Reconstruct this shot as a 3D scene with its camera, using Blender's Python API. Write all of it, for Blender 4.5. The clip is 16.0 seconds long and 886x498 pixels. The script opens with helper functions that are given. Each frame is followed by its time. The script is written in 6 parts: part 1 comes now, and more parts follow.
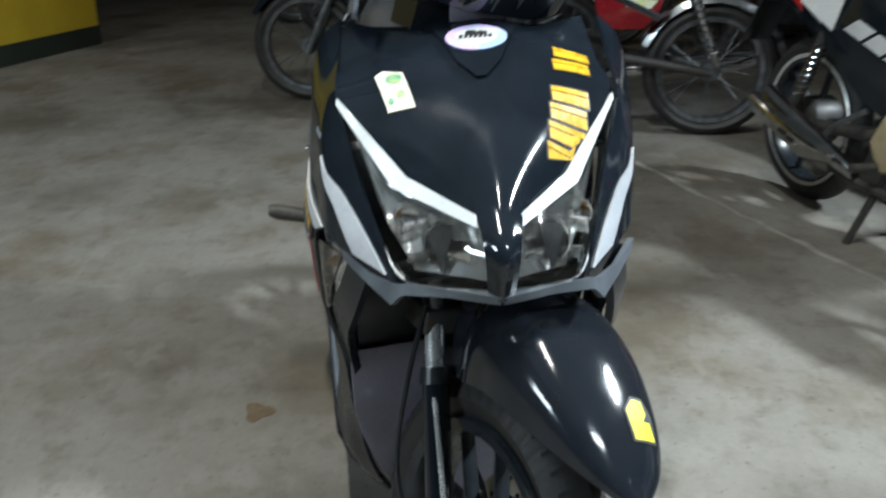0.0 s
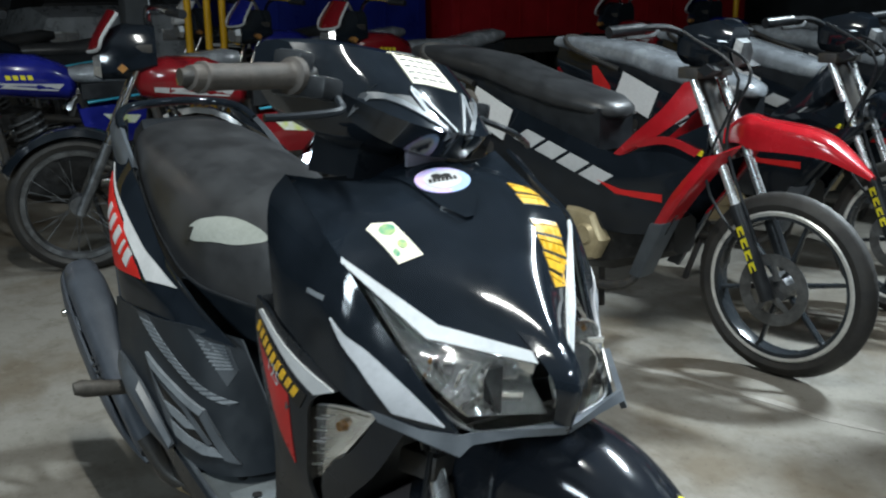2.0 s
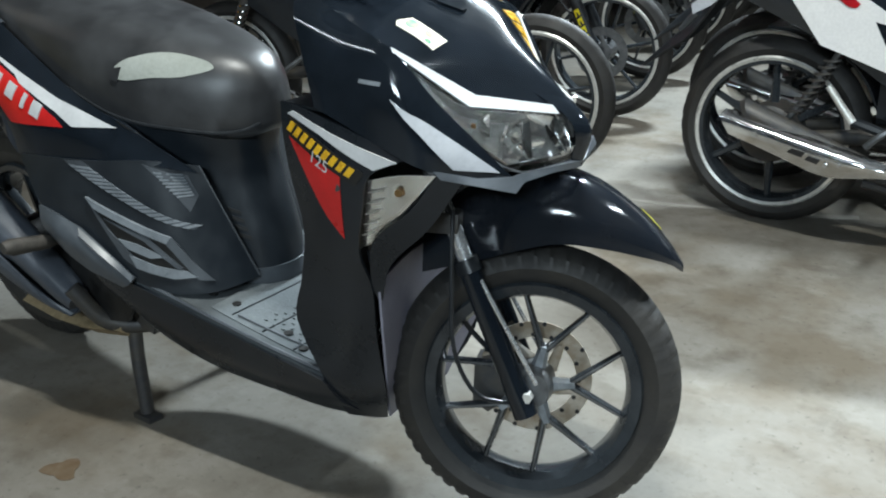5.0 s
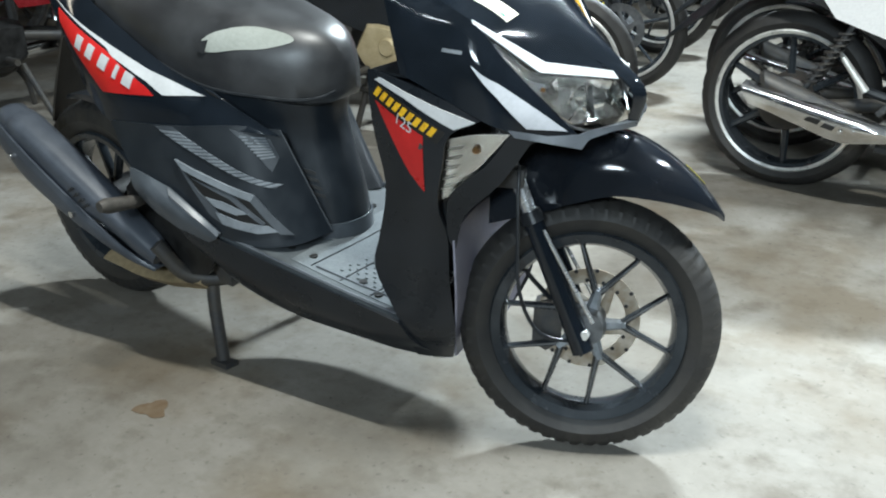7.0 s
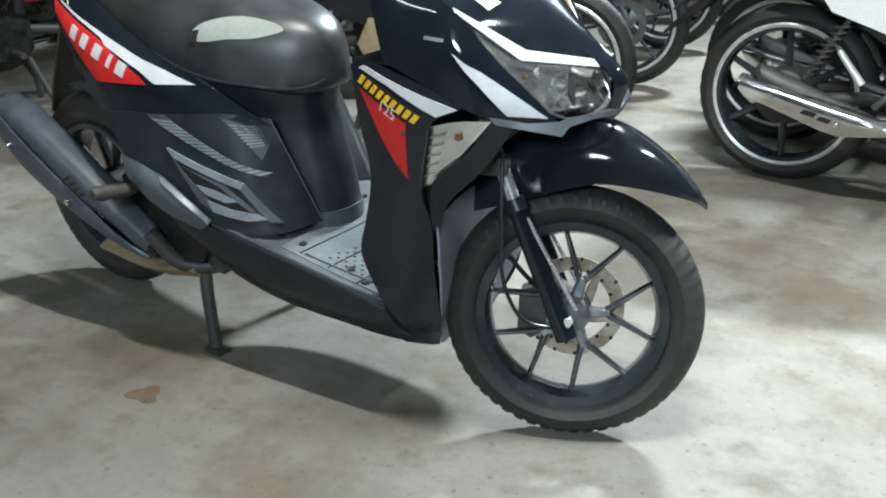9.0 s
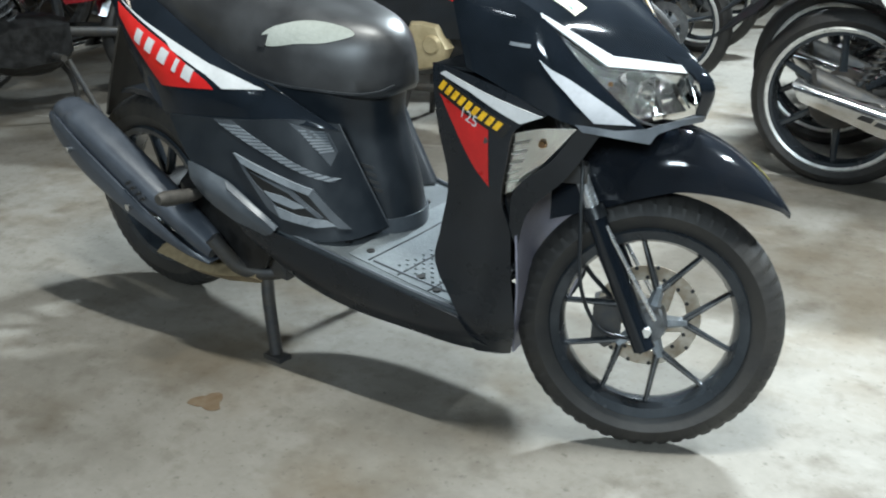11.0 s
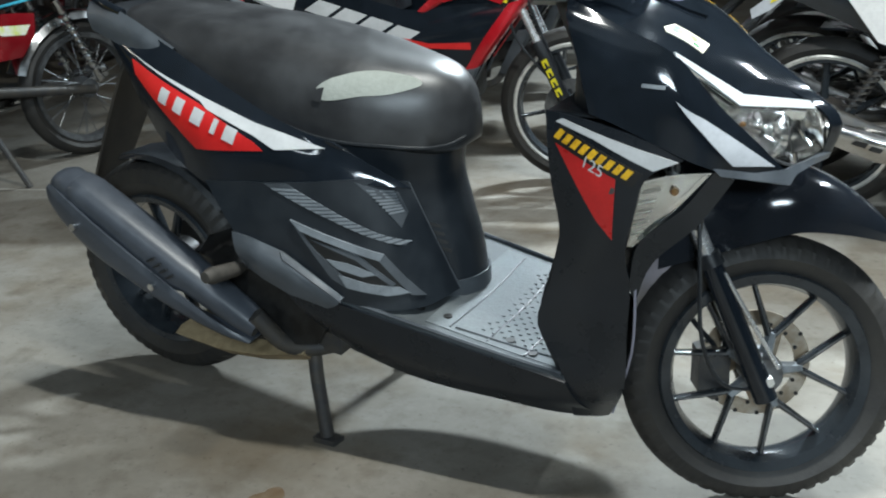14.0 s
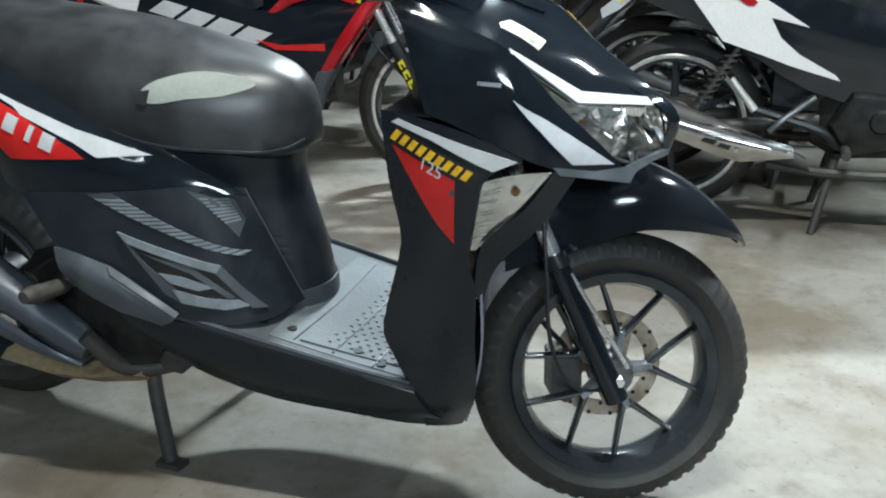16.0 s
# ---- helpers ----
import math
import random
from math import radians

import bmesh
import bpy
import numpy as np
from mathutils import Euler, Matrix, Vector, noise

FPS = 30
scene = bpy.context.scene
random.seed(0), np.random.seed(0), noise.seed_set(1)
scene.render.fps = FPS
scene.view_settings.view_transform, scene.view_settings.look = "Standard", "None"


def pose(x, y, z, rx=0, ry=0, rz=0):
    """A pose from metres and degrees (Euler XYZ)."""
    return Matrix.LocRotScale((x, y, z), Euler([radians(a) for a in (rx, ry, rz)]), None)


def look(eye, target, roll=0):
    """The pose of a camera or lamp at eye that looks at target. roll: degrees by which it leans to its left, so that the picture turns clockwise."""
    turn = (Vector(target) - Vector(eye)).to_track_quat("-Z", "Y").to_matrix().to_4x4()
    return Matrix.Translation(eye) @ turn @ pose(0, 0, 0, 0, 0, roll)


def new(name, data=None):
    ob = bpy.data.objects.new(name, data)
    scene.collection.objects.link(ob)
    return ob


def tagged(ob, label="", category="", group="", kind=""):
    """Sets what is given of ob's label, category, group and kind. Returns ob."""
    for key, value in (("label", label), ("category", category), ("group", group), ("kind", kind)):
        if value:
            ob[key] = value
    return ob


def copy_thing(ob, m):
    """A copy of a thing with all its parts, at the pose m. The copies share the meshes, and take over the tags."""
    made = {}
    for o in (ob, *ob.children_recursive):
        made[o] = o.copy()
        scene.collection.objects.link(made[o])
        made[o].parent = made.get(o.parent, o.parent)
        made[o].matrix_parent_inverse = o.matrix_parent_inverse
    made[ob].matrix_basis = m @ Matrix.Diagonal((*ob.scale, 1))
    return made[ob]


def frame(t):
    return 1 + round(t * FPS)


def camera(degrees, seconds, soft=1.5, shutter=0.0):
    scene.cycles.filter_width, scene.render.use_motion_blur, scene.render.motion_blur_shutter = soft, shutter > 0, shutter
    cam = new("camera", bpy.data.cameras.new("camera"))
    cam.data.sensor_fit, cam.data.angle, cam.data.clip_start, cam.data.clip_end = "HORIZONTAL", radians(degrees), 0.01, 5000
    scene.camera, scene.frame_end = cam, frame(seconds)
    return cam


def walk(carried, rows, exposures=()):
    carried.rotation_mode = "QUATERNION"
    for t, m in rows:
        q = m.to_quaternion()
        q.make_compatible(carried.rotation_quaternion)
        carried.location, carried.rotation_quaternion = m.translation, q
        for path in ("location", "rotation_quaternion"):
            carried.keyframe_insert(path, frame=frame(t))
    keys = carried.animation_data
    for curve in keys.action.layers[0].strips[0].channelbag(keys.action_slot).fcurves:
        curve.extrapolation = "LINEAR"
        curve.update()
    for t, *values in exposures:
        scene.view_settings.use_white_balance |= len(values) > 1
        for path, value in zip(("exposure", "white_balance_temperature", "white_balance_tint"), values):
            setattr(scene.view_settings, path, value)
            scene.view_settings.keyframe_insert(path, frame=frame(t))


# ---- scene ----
cam = camera(49.0, 16.0, soft=2.0, shutter=0.4)
PATH = [
    (0, (1.039, -0.121, 1.118), (-0.82, 0.006, 0.39), -0.5),
    (0.5, (1.002, -0.226, 1.135), (-0.857, 0.178, 0.517), -1.2),
    (1, (0.92, -0.362, 1.16), (-0.903, 0.271, 0.635), -0.3),
    (1.5, (0.879, -0.484, 1.166), (-0.879, 0.333, 0.674), -1.1),
    (2, (0.856, -0.653, 1.164), (-0.794, 0.351, 0.642), -0.6),
    (2.5, (0.842, -0.788, 1.167), (-0.771, 0.263, 0.626), -1.0),
    (3, (0.762, -0.843, 1.161), (-0.779, 0.302, 0.599), -1.2),
    (3.5, (0.682, -0.894, 1.159), (-0.677, 0.444, 0.555), -1.4),
    (4, (0.671, -1.032, 1.117), (-0.488, 0.438, 0.412), -0.9),
    (4.2, (0.668, -1.103, 1.103), (-0.463, 0.38, 0.381), -1.1),
    (6.3, (0.745, -1.383, 1.15), (-0.309, 0.109, 0.336), -1.9),
    (6.5, (0.728, -1.423, 1.147), (-0.331, 0.07, 0.34), -1.8),
    (7, (0.695, -1.487, 1.148), (-0.368, 0.0, 0.337), -1.9),
    (7.5, (0.723, -1.517, 1.138), (-0.35, -0.037, 0.326), -2.2),
    (8, (0.757, -1.491, 1.135), (-0.321, -0.015, 0.324), -2.3),
    (8.2, (0.766, -1.476, 1.133), (-0.313, 0.0, 0.324), -2.2),
    (10.3, (0.688, -1.489, 1.137), (-0.41, -0.03, 0.319), -2.0),
    (10.5, (0.675, -1.506, 1.136), (-0.425, -0.047, 0.323), -2.0),
    (11, (0.639, -1.525, 1.138), (-0.466, -0.066, 0.329), -2.0),
    (11.5, (0.542, -1.478, 1.12), (-0.569, -0.021, 0.317), -2.1),
    (12, (0.435, -1.435, 1.12), (-0.681, 0.02, 0.322), -2.1),
    (12.5, (0.339, -1.456, 1.126), (-0.783, -0.002, 0.333), -2.1),
    (13, (0.249, -1.53, 1.15), (-0.866, -0.061, 0.377), -2.1),
    (13.5, (0.2, -1.601, 1.133), (-0.757, -0.007, 0.397), -2.4),
    (14, (0.199, -1.615, 1.131), (-0.684, 0.018, 0.388), -2.7),
    (14.5, (0.21, -1.613, 1.137), (-0.584, 0.067, 0.398), -2.5),
    (15, (0.225, -1.583, 1.135), (-0.475, 0.142, 0.403), -2.2),
    (15.5, (0.238, -1.537, 1.131), (-0.443, 0.192, 0.393), -2.2),
    (16, (0.23, -1.527, 1.107), (-0.43, 0.208, 0.362), -1.7),
]
EXPOSURE = [(0.0, 0.55), (1.0, 0.55), (2.0, 0.49), (3.0, 0.4), (4.2, 0.58), (6.5, 1.08), (8.0, 1.13), (10.5, 1.11), (11.5, 1.25), (12.5, 1.28), (13.5, 1.05), (14.5, 0.83), (15.5, 0.81), (16.0, 0.91)]
walk(cam, [(t, look(e, g, r)) for t, e, g, r in PATH], EXPOSURE)
scene.render.film_transparent = False

# ---- world and lamps ----
world = bpy.data.worlds.new("night")
scene.world = world
world.use_nodes = True
world.node_tree.nodes["Background"].inputs[0].default_value = (0.55, 0.62, 0.75, 1)
world.node_tree.nodes["Background"].inputs[1].default_value = 0.02


def area_lamp(x, y, z, watts, turn=0.0, tint=(1.0, 0.97, 0.9), length=1.2, width=0.12, tilt=0.0):
    data = bpy.data.lights.new("area_lamp", "AREA")
    data.shape, data.size, data.size_y = "RECTANGLE", length, width
    data.energy, data.color = watts, tint
    ob = new("area_lamp", data)
    ob.matrix_basis = pose(x, y, z, tilt, 0, turn)
    return ob


COOL = (0.80, 0.93, 1.0)
WHITE = (0.95, 0.99, 0.95)
area_lamp(0.22, -0.40, 3.6, 76, 0, WHITE, 0.9, 0.06)
area_lamp(-0.7, 4.5, 3.8, 170, 26, COOL, 0.9, 0.14, -45).data.spread = radians(112)
# South-east lamp, widened and tilted as fill for the scooter's near side.
area_lamp(2.2, -5.1, 3.2, 108, 28.8, (0.74, 0.90, 1.0), 1.6, 0.6, 60)
# Added weak fill from the south, no fitting known there.
area_lamp(-1.4, -3.8, 3.6, 12, 0, COOL)
# Added warm fill to brighten the yellow wall.
area_lamp(-4.8, -1.7, 3.0, 4.5, 65, (1.0, 0.93, 0.78))
# Added fill over the aisle, brightens the floor beside the white motorcycles.
area_lamp(2.3, 1.9, 3.4, 96, 90, COOL).data.spread = radians(120)


# ---- materials ----
def mat(name, color, rough=0.5, metal=0.0, second=None, scale=8.0, amount=0.5, detail=6.0, fine=120.0,
        rough_var=0.1, bump=0.0, bump_scale=None, coat=0.0, transmission=0.0, spec=0.5, stretch=None, ior=1.5):
    m = bpy.data.materials.new(name)
    m.use_nodes = True
    nt = m.node_tree
    b = nt.nodes["Principled BSDF"]
    b.inputs["Metallic"].default_value = metal
    b.inputs["Coat Weight"].default_value = coat
    b.inputs["Coat Roughness"].default_value = 0.06
    b.inputs["Transmission Weight"].default_value = transmission
    b.inputs["Specular IOR Level"].default_value = spec
    b.inputs["IOR"].default_value = ior
    tc = nt.nodes.new("ShaderNodeTexCoord")
    mp = nt.nodes.new("ShaderNodeMapping")
    if stretch:
        mp.inputs["Scale"].default_value = stretch
    nt.links.new(tc.outputs["Object"], mp.inputs["Vector"])

    def noise_node(s, d):
        n = nt.nodes.new("ShaderNodeTexNoise")
        n.inputs["Scale"].default_value, n.inputs["Detail"].default_value = s, d
        n.inputs["Roughness"].default_value = 0.62
        nt.links.new(mp.outputs["Vector"], n.inputs["Vector"])
        return n
    big, small = noise_node(scale, detail), noise_node(fine, 3.0)
    two = second or tuple(c * 0.7 for c in color)
    ramp = nt.nodes.new("ShaderNodeValToRGB")
    ramp.color_ramp.elements[0].position, ramp.color_ramp.elements[1].position = 0.5 - 0.22 * amount, 0.5 + 0.28 * amount
    ramp.color_ramp.elements[0].color, ramp.color_ramp.elements[1].color = (*two, 1), (*color, 1)
    nt.links.new(big.outputs["Fac"], ramp.inputs["Fac"])
    mix = nt.nodes.new("ShaderNodeMix")
    mix.data_type, mix.blend_type = "RGBA", "MULTIPLY"
    mix.inputs["Factor"].default_value = 0.35
    r2 = nt.nodes.new("ShaderNodeValToRGB")
    r2.color_ramp.elements[0].color, r2.color_ramp.elements[1].color = (0.55, 0.55, 0.55, 1), (1.3, 1.3, 1.3, 1)
    nt.links.new(small.outputs["Fac"], r2.inputs["Fac"])
    nt.links.new(ramp.outputs["Color"], mix.inputs["A"])
    nt.links.new(r2.outputs["Color"], mix.inputs["B"])
    nt.links.new(mix.outputs["Result"], b.inputs["Base Color"])
    mr = nt.nodes.new("ShaderNodeMapRange")
    mr.inputs["From Min"].default_value, mr.inputs["From Max"].default_value = 0.3, 0.7
    mr.inputs["To Min"].default_value = max(0.02, rough - rough_var)
    mr.inputs["To Max"].default_value = min(1.0, rough + rough_var)
    nt.links.new(big.outputs["Fac"], mr.inputs["Value"])
    nt.links.new(mr.outputs["Result"], b.inputs["Roughness"])
    if bump:
        bp = nt.nodes.new("ShaderNodeBump")
        bp.inputs["Strength"].default_value, bp.inputs["Distance"].default_value = bump, 0.004
        src = noise_node(bump_scale, 4.0) if bump_scale else small
        nt.links.new(src.outputs["Fac"], bp.inputs["Height"])
        nt.links.new(bp.outputs["Normal"], b.inputs["Normal"])
    return m


def concrete():
    m = mat("worn_concrete", (0.236, 0.223, 0.198), 0.80, second=(0.172, 0.159, 0.138), spec=0.15, scale=1.3, amount=1.0, detail=9,
            fine=45.0, rough_var=0.14, bump=0.12, bump_scale=60.0)
    nt = m.node_tree
    b = nt.nodes["Principled BSDF"]
    base = b.inputs["Base Color"].links[0].from_socket
    tc = nt.nodes.new("ShaderNodeTexCoord")

    def stain(prev, scale, low, high, color, fac, seed, stretch=(1, 1, 1), detail=5.0):
        mp = nt.nodes.new("ShaderNodeMapping")
        mp.inputs["Location"].default_value, mp.inputs["Scale"].default_value = (seed, seed * 0.7, 0), stretch
        nt.links.new(tc.outputs["Object"], mp.inputs["Vector"])
        n = nt.nodes.new("ShaderNodeTexNoise")
        n.inputs["Scale"].default_value, n.inputs["Detail"].default_value = scale, detail
        n.inputs["Roughness"].default_value = 0.6
        nt.links.new(mp.outputs["Vector"], n.inputs["Vector"])
        r = nt.nodes.new("ShaderNodeMapRange")
        r.inputs["From Min"].default_value, r.inputs["From Max"].default_value = low, high
        r.inputs["To Max"].default_value = fac
        nt.links.new(n.outputs["Fac"], r.inputs["Value"])
        mx = nt.nodes.new("ShaderNodeMix")
        mx.data_type, mx.blend_type = "RGBA", "MIX"
        nt.links.new(r.outputs["Result"], mx.inputs["Factor"])
        nt.links.new(prev, mx.inputs["A"])
        mx.inputs["B"].default_value = (*color, 1)
        return mx.outputs["Result"]
    out = stain(base, 1.7, 0.49, 0.64, (0.118, 0.093, 0.064), 0.75, 3.1)
    out = stain(out, 0.9, 0.50, 0.68, (0.088, 0.078, 0.063), 0.85, 7.7)
    out = stain(out, 1.5, 0.54, 0.70, (0.29, 0.28, 0.255), 0.18, 11.3, (1, 1.3, 1), 4.0)
    out = stain(out, 6.0, 0.56, 0.72, (0.080, 0.064, 0.046), 0.5, 17.9)
    out = stain(out, 13.0, 0.52, 0.66, (0.080, 0.066, 0.048), 0.28, 23.3, (1, 1, 1), 8.0)
    out = stain(out, 4.2, 0.56, 0.64, (0.27, 0.258, 0.235), 0.25, 31.7, (1, 1.6, 1), 9.0)
    out = stain(out, 55.0, 0.60, 0.72, (0.060, 0.052, 0.042), 0.45, 41.1, (1, 1, 1), 4.0)
    nt.links.new(out, b.inputs["Base Color"])
    return m


M = {}
M["floor"] = concrete()
M["gloss"] = mat("gloss_black_paint", (0.010, 0.014, 0.020), 0.085, second=(0.007, 0.010, 0.014), rough_var=0.035, scale=14, coat=0.0, fine=300, bump=0.008, spec=0.55)
M["fender"] = mat("scuffed_black_paint", (0.008, 0.011, 0.016), 0.11, second=(0.012, 0.014, 0.018), rough_var=0.06, scale=10, bump=0.02, fine=260, spec=0.5)
M["satin"] = mat("satin_black_plastic", (0.020, 0.023, 0.027), 0.36, scale=20, bump=0.05, fine=400, spec=0.4)
M["matte"] = mat("matte_dark_plastic", (0.018, 0.023, 0.029), 0.36, second=(0.012, 0.016, 0.021), scale=12, bump=0.08, fine=500, spec=0.45)
M["grey"] = mat("worn_grey_plastic", (0.078, 0.090, 0.104), 0.38, second=(0.054, 0.062, 0.072), scale=10, bump=0.06, fine=300)
M["lilac"] = mat("grey_inner_plastic", (0.27, 0.265, 0.33), 0.5, second=(0.21, 0.205, 0.255), scale=9, bump=0.06)
M["dusty"] = mat("dusty_floorboard_plastic", (0.165, 0.185, 0.195), 0.6, second=(0.080, 0.091, 0.098), scale=12, amount=1.0, bump=0.3, fine=160, spec=0.2)
M["rib"] = mat("grey_ribbed_plastic", (0.22, 0.245, 0.27), 0.34, second=(0.16, 0.18, 0.20), scale=20)
M["seat"] = mat("black_vinyl", (0.040, 0.042, 0.045), 0.36, second=(0.024, 0.025, 0.027), scale=9, bump=0.08, fine=350, rough_var=0.08)
M["foam"] = mat("bare_seat_foam", (0.33, 0.35, 0.325), 0.9, second=(0.27, 0.29, 0.262), scale=16, bump=0.25)
M["tyre"] = mat("dusty_rubber", (0.013, 0.013, 0.014), 0.6, second=(0.030, 0.028, 0.025), scale=11, bump=0.2, amount=0.8)
M["rim"] = mat("black_alloy", (0.010, 0.013, 0.017), 0.22, second=(0.030, 0.036, 0.042), scale=18, amount=0.8)
M["alloy"] = mat("weathered_alloy", (0.78, 0.78, 0.75), 0.34, 0.5, second=(0.58, 0.58, 0.56), scale=30, amount=0.8)
M["worn_alloy"] = mat("worn_wheel_alloy", (0.34, 0.37, 0.40), 0.4, 0.4, second=(0.14, 0.16, 0.18), scale=26, amount=0.9)
M["board"] = mat("dark_dusty_plastic", (0.100, 0.113, 0.120), 0.6, second=(0.048, 0.055, 0.060), scale=14, amount=1.0, bump=0.25, fine=180, spec=0.2)
M["disc"] = mat("rusted_disc_steel", (0.56, 0.51, 0.44), 0.38, 0.5, second=(0.36, 0.29, 0.21), scale=22)
M["chrome"] = mat("chrome", (0.72, 0.73, 0.74), 0.14, 1.0, second=(0.6, 0.6, 0.6), scale=20, rough_var=0.08)
M["fork_chrome"] = mat("bright_fork_chrome", (0.86, 0.87, 0.88), 0.26, 0.75, second=(0.74, 0.75, 0.76), scale=20, rough_var=0.08)
M["steel"] = mat("dull_steel", (0.20, 0.21, 0.22), 0.38, 0.7, second=(0.11, 0.115, 0.12), scale=25)
M["iron"] = mat("painted_black_iron", (0.030, 0.031, 0.034), 0.5, second=(0.052, 0.047, 0.040), scale=28)
M["engine"] = mat("oily_engine_metal", (0.026, 0.026, 0.026), 0.45, 0.4, second=(0.010, 0.010, 0.010), scale=24, bump=0.2, fine=90)
M["tan"] = mat("sandy_cast_metal", (0.42, 0.33, 0.2), 0.55, 0.2, second=(0.25, 0.19, 0.11), scale=24)
M["gold"] = mat("pale_gold_engine_cover", (0.52, 0.43, 0.27), 0.42, 0.35, second=(0.42, 0.34, 0.2), scale=14)
M["muffler"] = mat("grey_heat_paint", (0.066, 0.077, 0.095), 0.40, second=(0.048, 0.056, 0.070), scale=12, bump=0.05, fine=200)
M["grip"] = mat("worn_brown_grip_rubber", (0.080, 0.070, 0.062), 0.6, second=(0.048, 0.043, 0.040), scale=30, bump=0.2)
M["lens"] = mat("clear_lens", (0.95, 0.96, 0.96), 0.05, transmission=1.0, rough_var=0.03, second=(0.9, 0.91, 0.9), spec=0.5, ior=1.2)
M["mirror"] = mat("reflector_chrome", (0.90, 0.90, 0.90), 0.11, 0.8, second=(0.82, 0.82, 0.81), scale=6, rough_var=0.05, bump=0.10, bump_scale=40.0)
M["drl"] = mat("white_light_guide", (0.80, 0.83, 0.86), 0.14, second=(0.66, 0.69, 0.72), scale=14, coat=0.5)
M["side_light"] = mat("frosted_white_lens", (0.56, 0.58, 0.62), 0.2, second=(0.44, 0.46, 0.50), scale=10, coat=0.3)
M["amber"] = mat("dull_amber_bulb", (0.42, 0.20, 0.06), 0.3)
M["white"] = mat("white_vinyl", (0.55, 0.56, 0.57), 0.35, second=(0.47, 0.48, 0.49))
M["red"] = mat("red_vinyl", (0.62, 0.02, 0.02), 0.33, second=(0.5, 0.015, 0.015))
M["red_paint"] = mat("red_paint", (0.44, 0.010, 0.018), 0.2, second=(0.34, 0.008, 0.013), coat=0.5)
# Shaded copy of the red paint, darkened for the dim area behind.
M["dim_red_paint"] = mat("shaded_red_paint", (0.24, 0.008, 0.014), 0.22, second=(0.18, 0.006, 0.010), coat=0.5)
M["blue_paint"] = mat("blue_paint", (0.012, 0.018, 0.24), 0.22, second=(0.008, 0.012, 0.17), coat=0.4)
M["white_paint"] = mat("white_paint", (0.80, 0.80, 0.80), 0.22, coat=0.4, second=(0.76, 0.76, 0.765))
M["yellow"] = mat("yellow_vinyl", (0.80, 0.72, 0.03), 0.35, second=(0.7, 0.6, 0.02))
M["gold_sticker"] = mat("gold_yellow_sticker", (0.78, 0.46, 0.02), 0.3, second=(0.62, 0.34, 0.02), scale=60)
M["ink"] = mat("black_ink", (0.012, 0.012, 0.012), 0.45)
M["paper"] = mat("white_paper_label", (0.74, 0.70, 0.58), 0.6, second=(0.62, 0.57, 0.46), scale=30)
M["green"] = mat("green_print", (0.05, 0.28, 0.16), 0.4, second=(0.45, 0.5, 0.2), scale=50)
M["pink"] = mat("pink_print", (0.72, 0.30, 0.60), 0.35, second=(0.35, 0.5, 0.8), scale=14, amount=0.4)
M["plastic_wrap"] = mat("clear_wrap_on_seat", (0.36, 0.39, 0.42), 0.24, second=(0.12, 0.13, 0.145), scale=11, amount=1.0, bump=0.6, bump_scale=20.0, coat=0.5)
M["mudflap"] = mat("muddy_brown_flap", (0.062, 0.052, 0.040), 0.7, second=(0.030, 0.026, 0.022), scale=9, bump=0.2)
M["wall_yellow"] = mat("yellow_wall_paint", (0.72, 0.52, 0.03), 0.6, second=(0.62, 0.43, 0.03), scale=3, bump=0.1)
M["wall_dark"] = mat("dark_green_wall_paint", (0.03, 0.042, 0.03), 0.6, second=(0.022, 0.03, 0.022), scale=4)
M["wall_grey"] = mat("dim_grey_plaster", (0.10, 0.11, 0.12), 0.8, second=(0.07, 0.075, 0.08), scale=2, bump=0.1)
M["truck_blue"] = mat("blue_truck_paint", (0.012, 0.03, 0.30), 0.35, second=(0.01, 0.02, 0.2), scale=3)
M["truck_red"] = mat("red_truck_paint", (0.42, 0.012, 0.02), 0.35, second=(0.32, 0.01, 0.015), scale=3)
M["post_yellow"] = mat("yellow_post_paint", (0.80, 0.45, 0.01), 0.4, second=(0.66, 0.36, 0.01))
M["silver"] = mat("silver_body_paint", (0.5, 0.53, 0.56), 0.3, 0.4)
M["green_glow"] = mat("pale_decal_print", (0.62, 0.68, 0.22), 0.4, second=(0.75, 0.75, 0.7), scale=30)
M["brown_stain"] = mat("brown_rust_stain", (0.105, 0.066, 0.034), 0.75, second=(0.145, 0.110, 0.075), scale=30, amount=0.8, spec=0.25)
M["joint"] = mat("dirty_floor_joint", (0.17, 0.155, 0.135), 0.8, second=(0.28, 0.26, 0.23), scale=12, amount=0.8)
# Pale so that the unseen ceiling returns soft fill and reflections.
M["roof"] = mat("pale_bounce_roof", (0.48, 0.50, 0.53), 0.6, second=(0.40, 0.42, 0.45), scale=2, bump=0.1)
M["shield_black"] = mat("black_shield_plastic", (0.014, 0.017, 0.022), 0.30, second=(0.010, 0.013, 0.017), scale=12, spec=0.4, rough_var=0.06)
M["chin"] = mat("grey_trim_plastic", (0.095, 0.108, 0.125), 0.38, second=(0.07, 0.08, 0.093), scale=20)
M["peg"] = mat("worn_brown_rubber", (0.075, 0.068, 0.060), 0.6, second=(0.04, 0.037, 0.033), scale=30, bump=0.2)
M["cyan"] = mat("cyan_trim", (0.05, 0.45, 0.62), 0.35)


# ---- mesh tools ----
def B():
    return bmesh.new()


def finish(bm, angle=38):
    bmesh.ops.recalc_face_normals(bm, faces=bm.faces[:])
    me = bpy.data.meshes.new("m")
    bm.to_mesh(me)
    bm.free()
    me.shade_smooth()
    me.set_sharp_from_angle(angle=radians(angle))
    return me


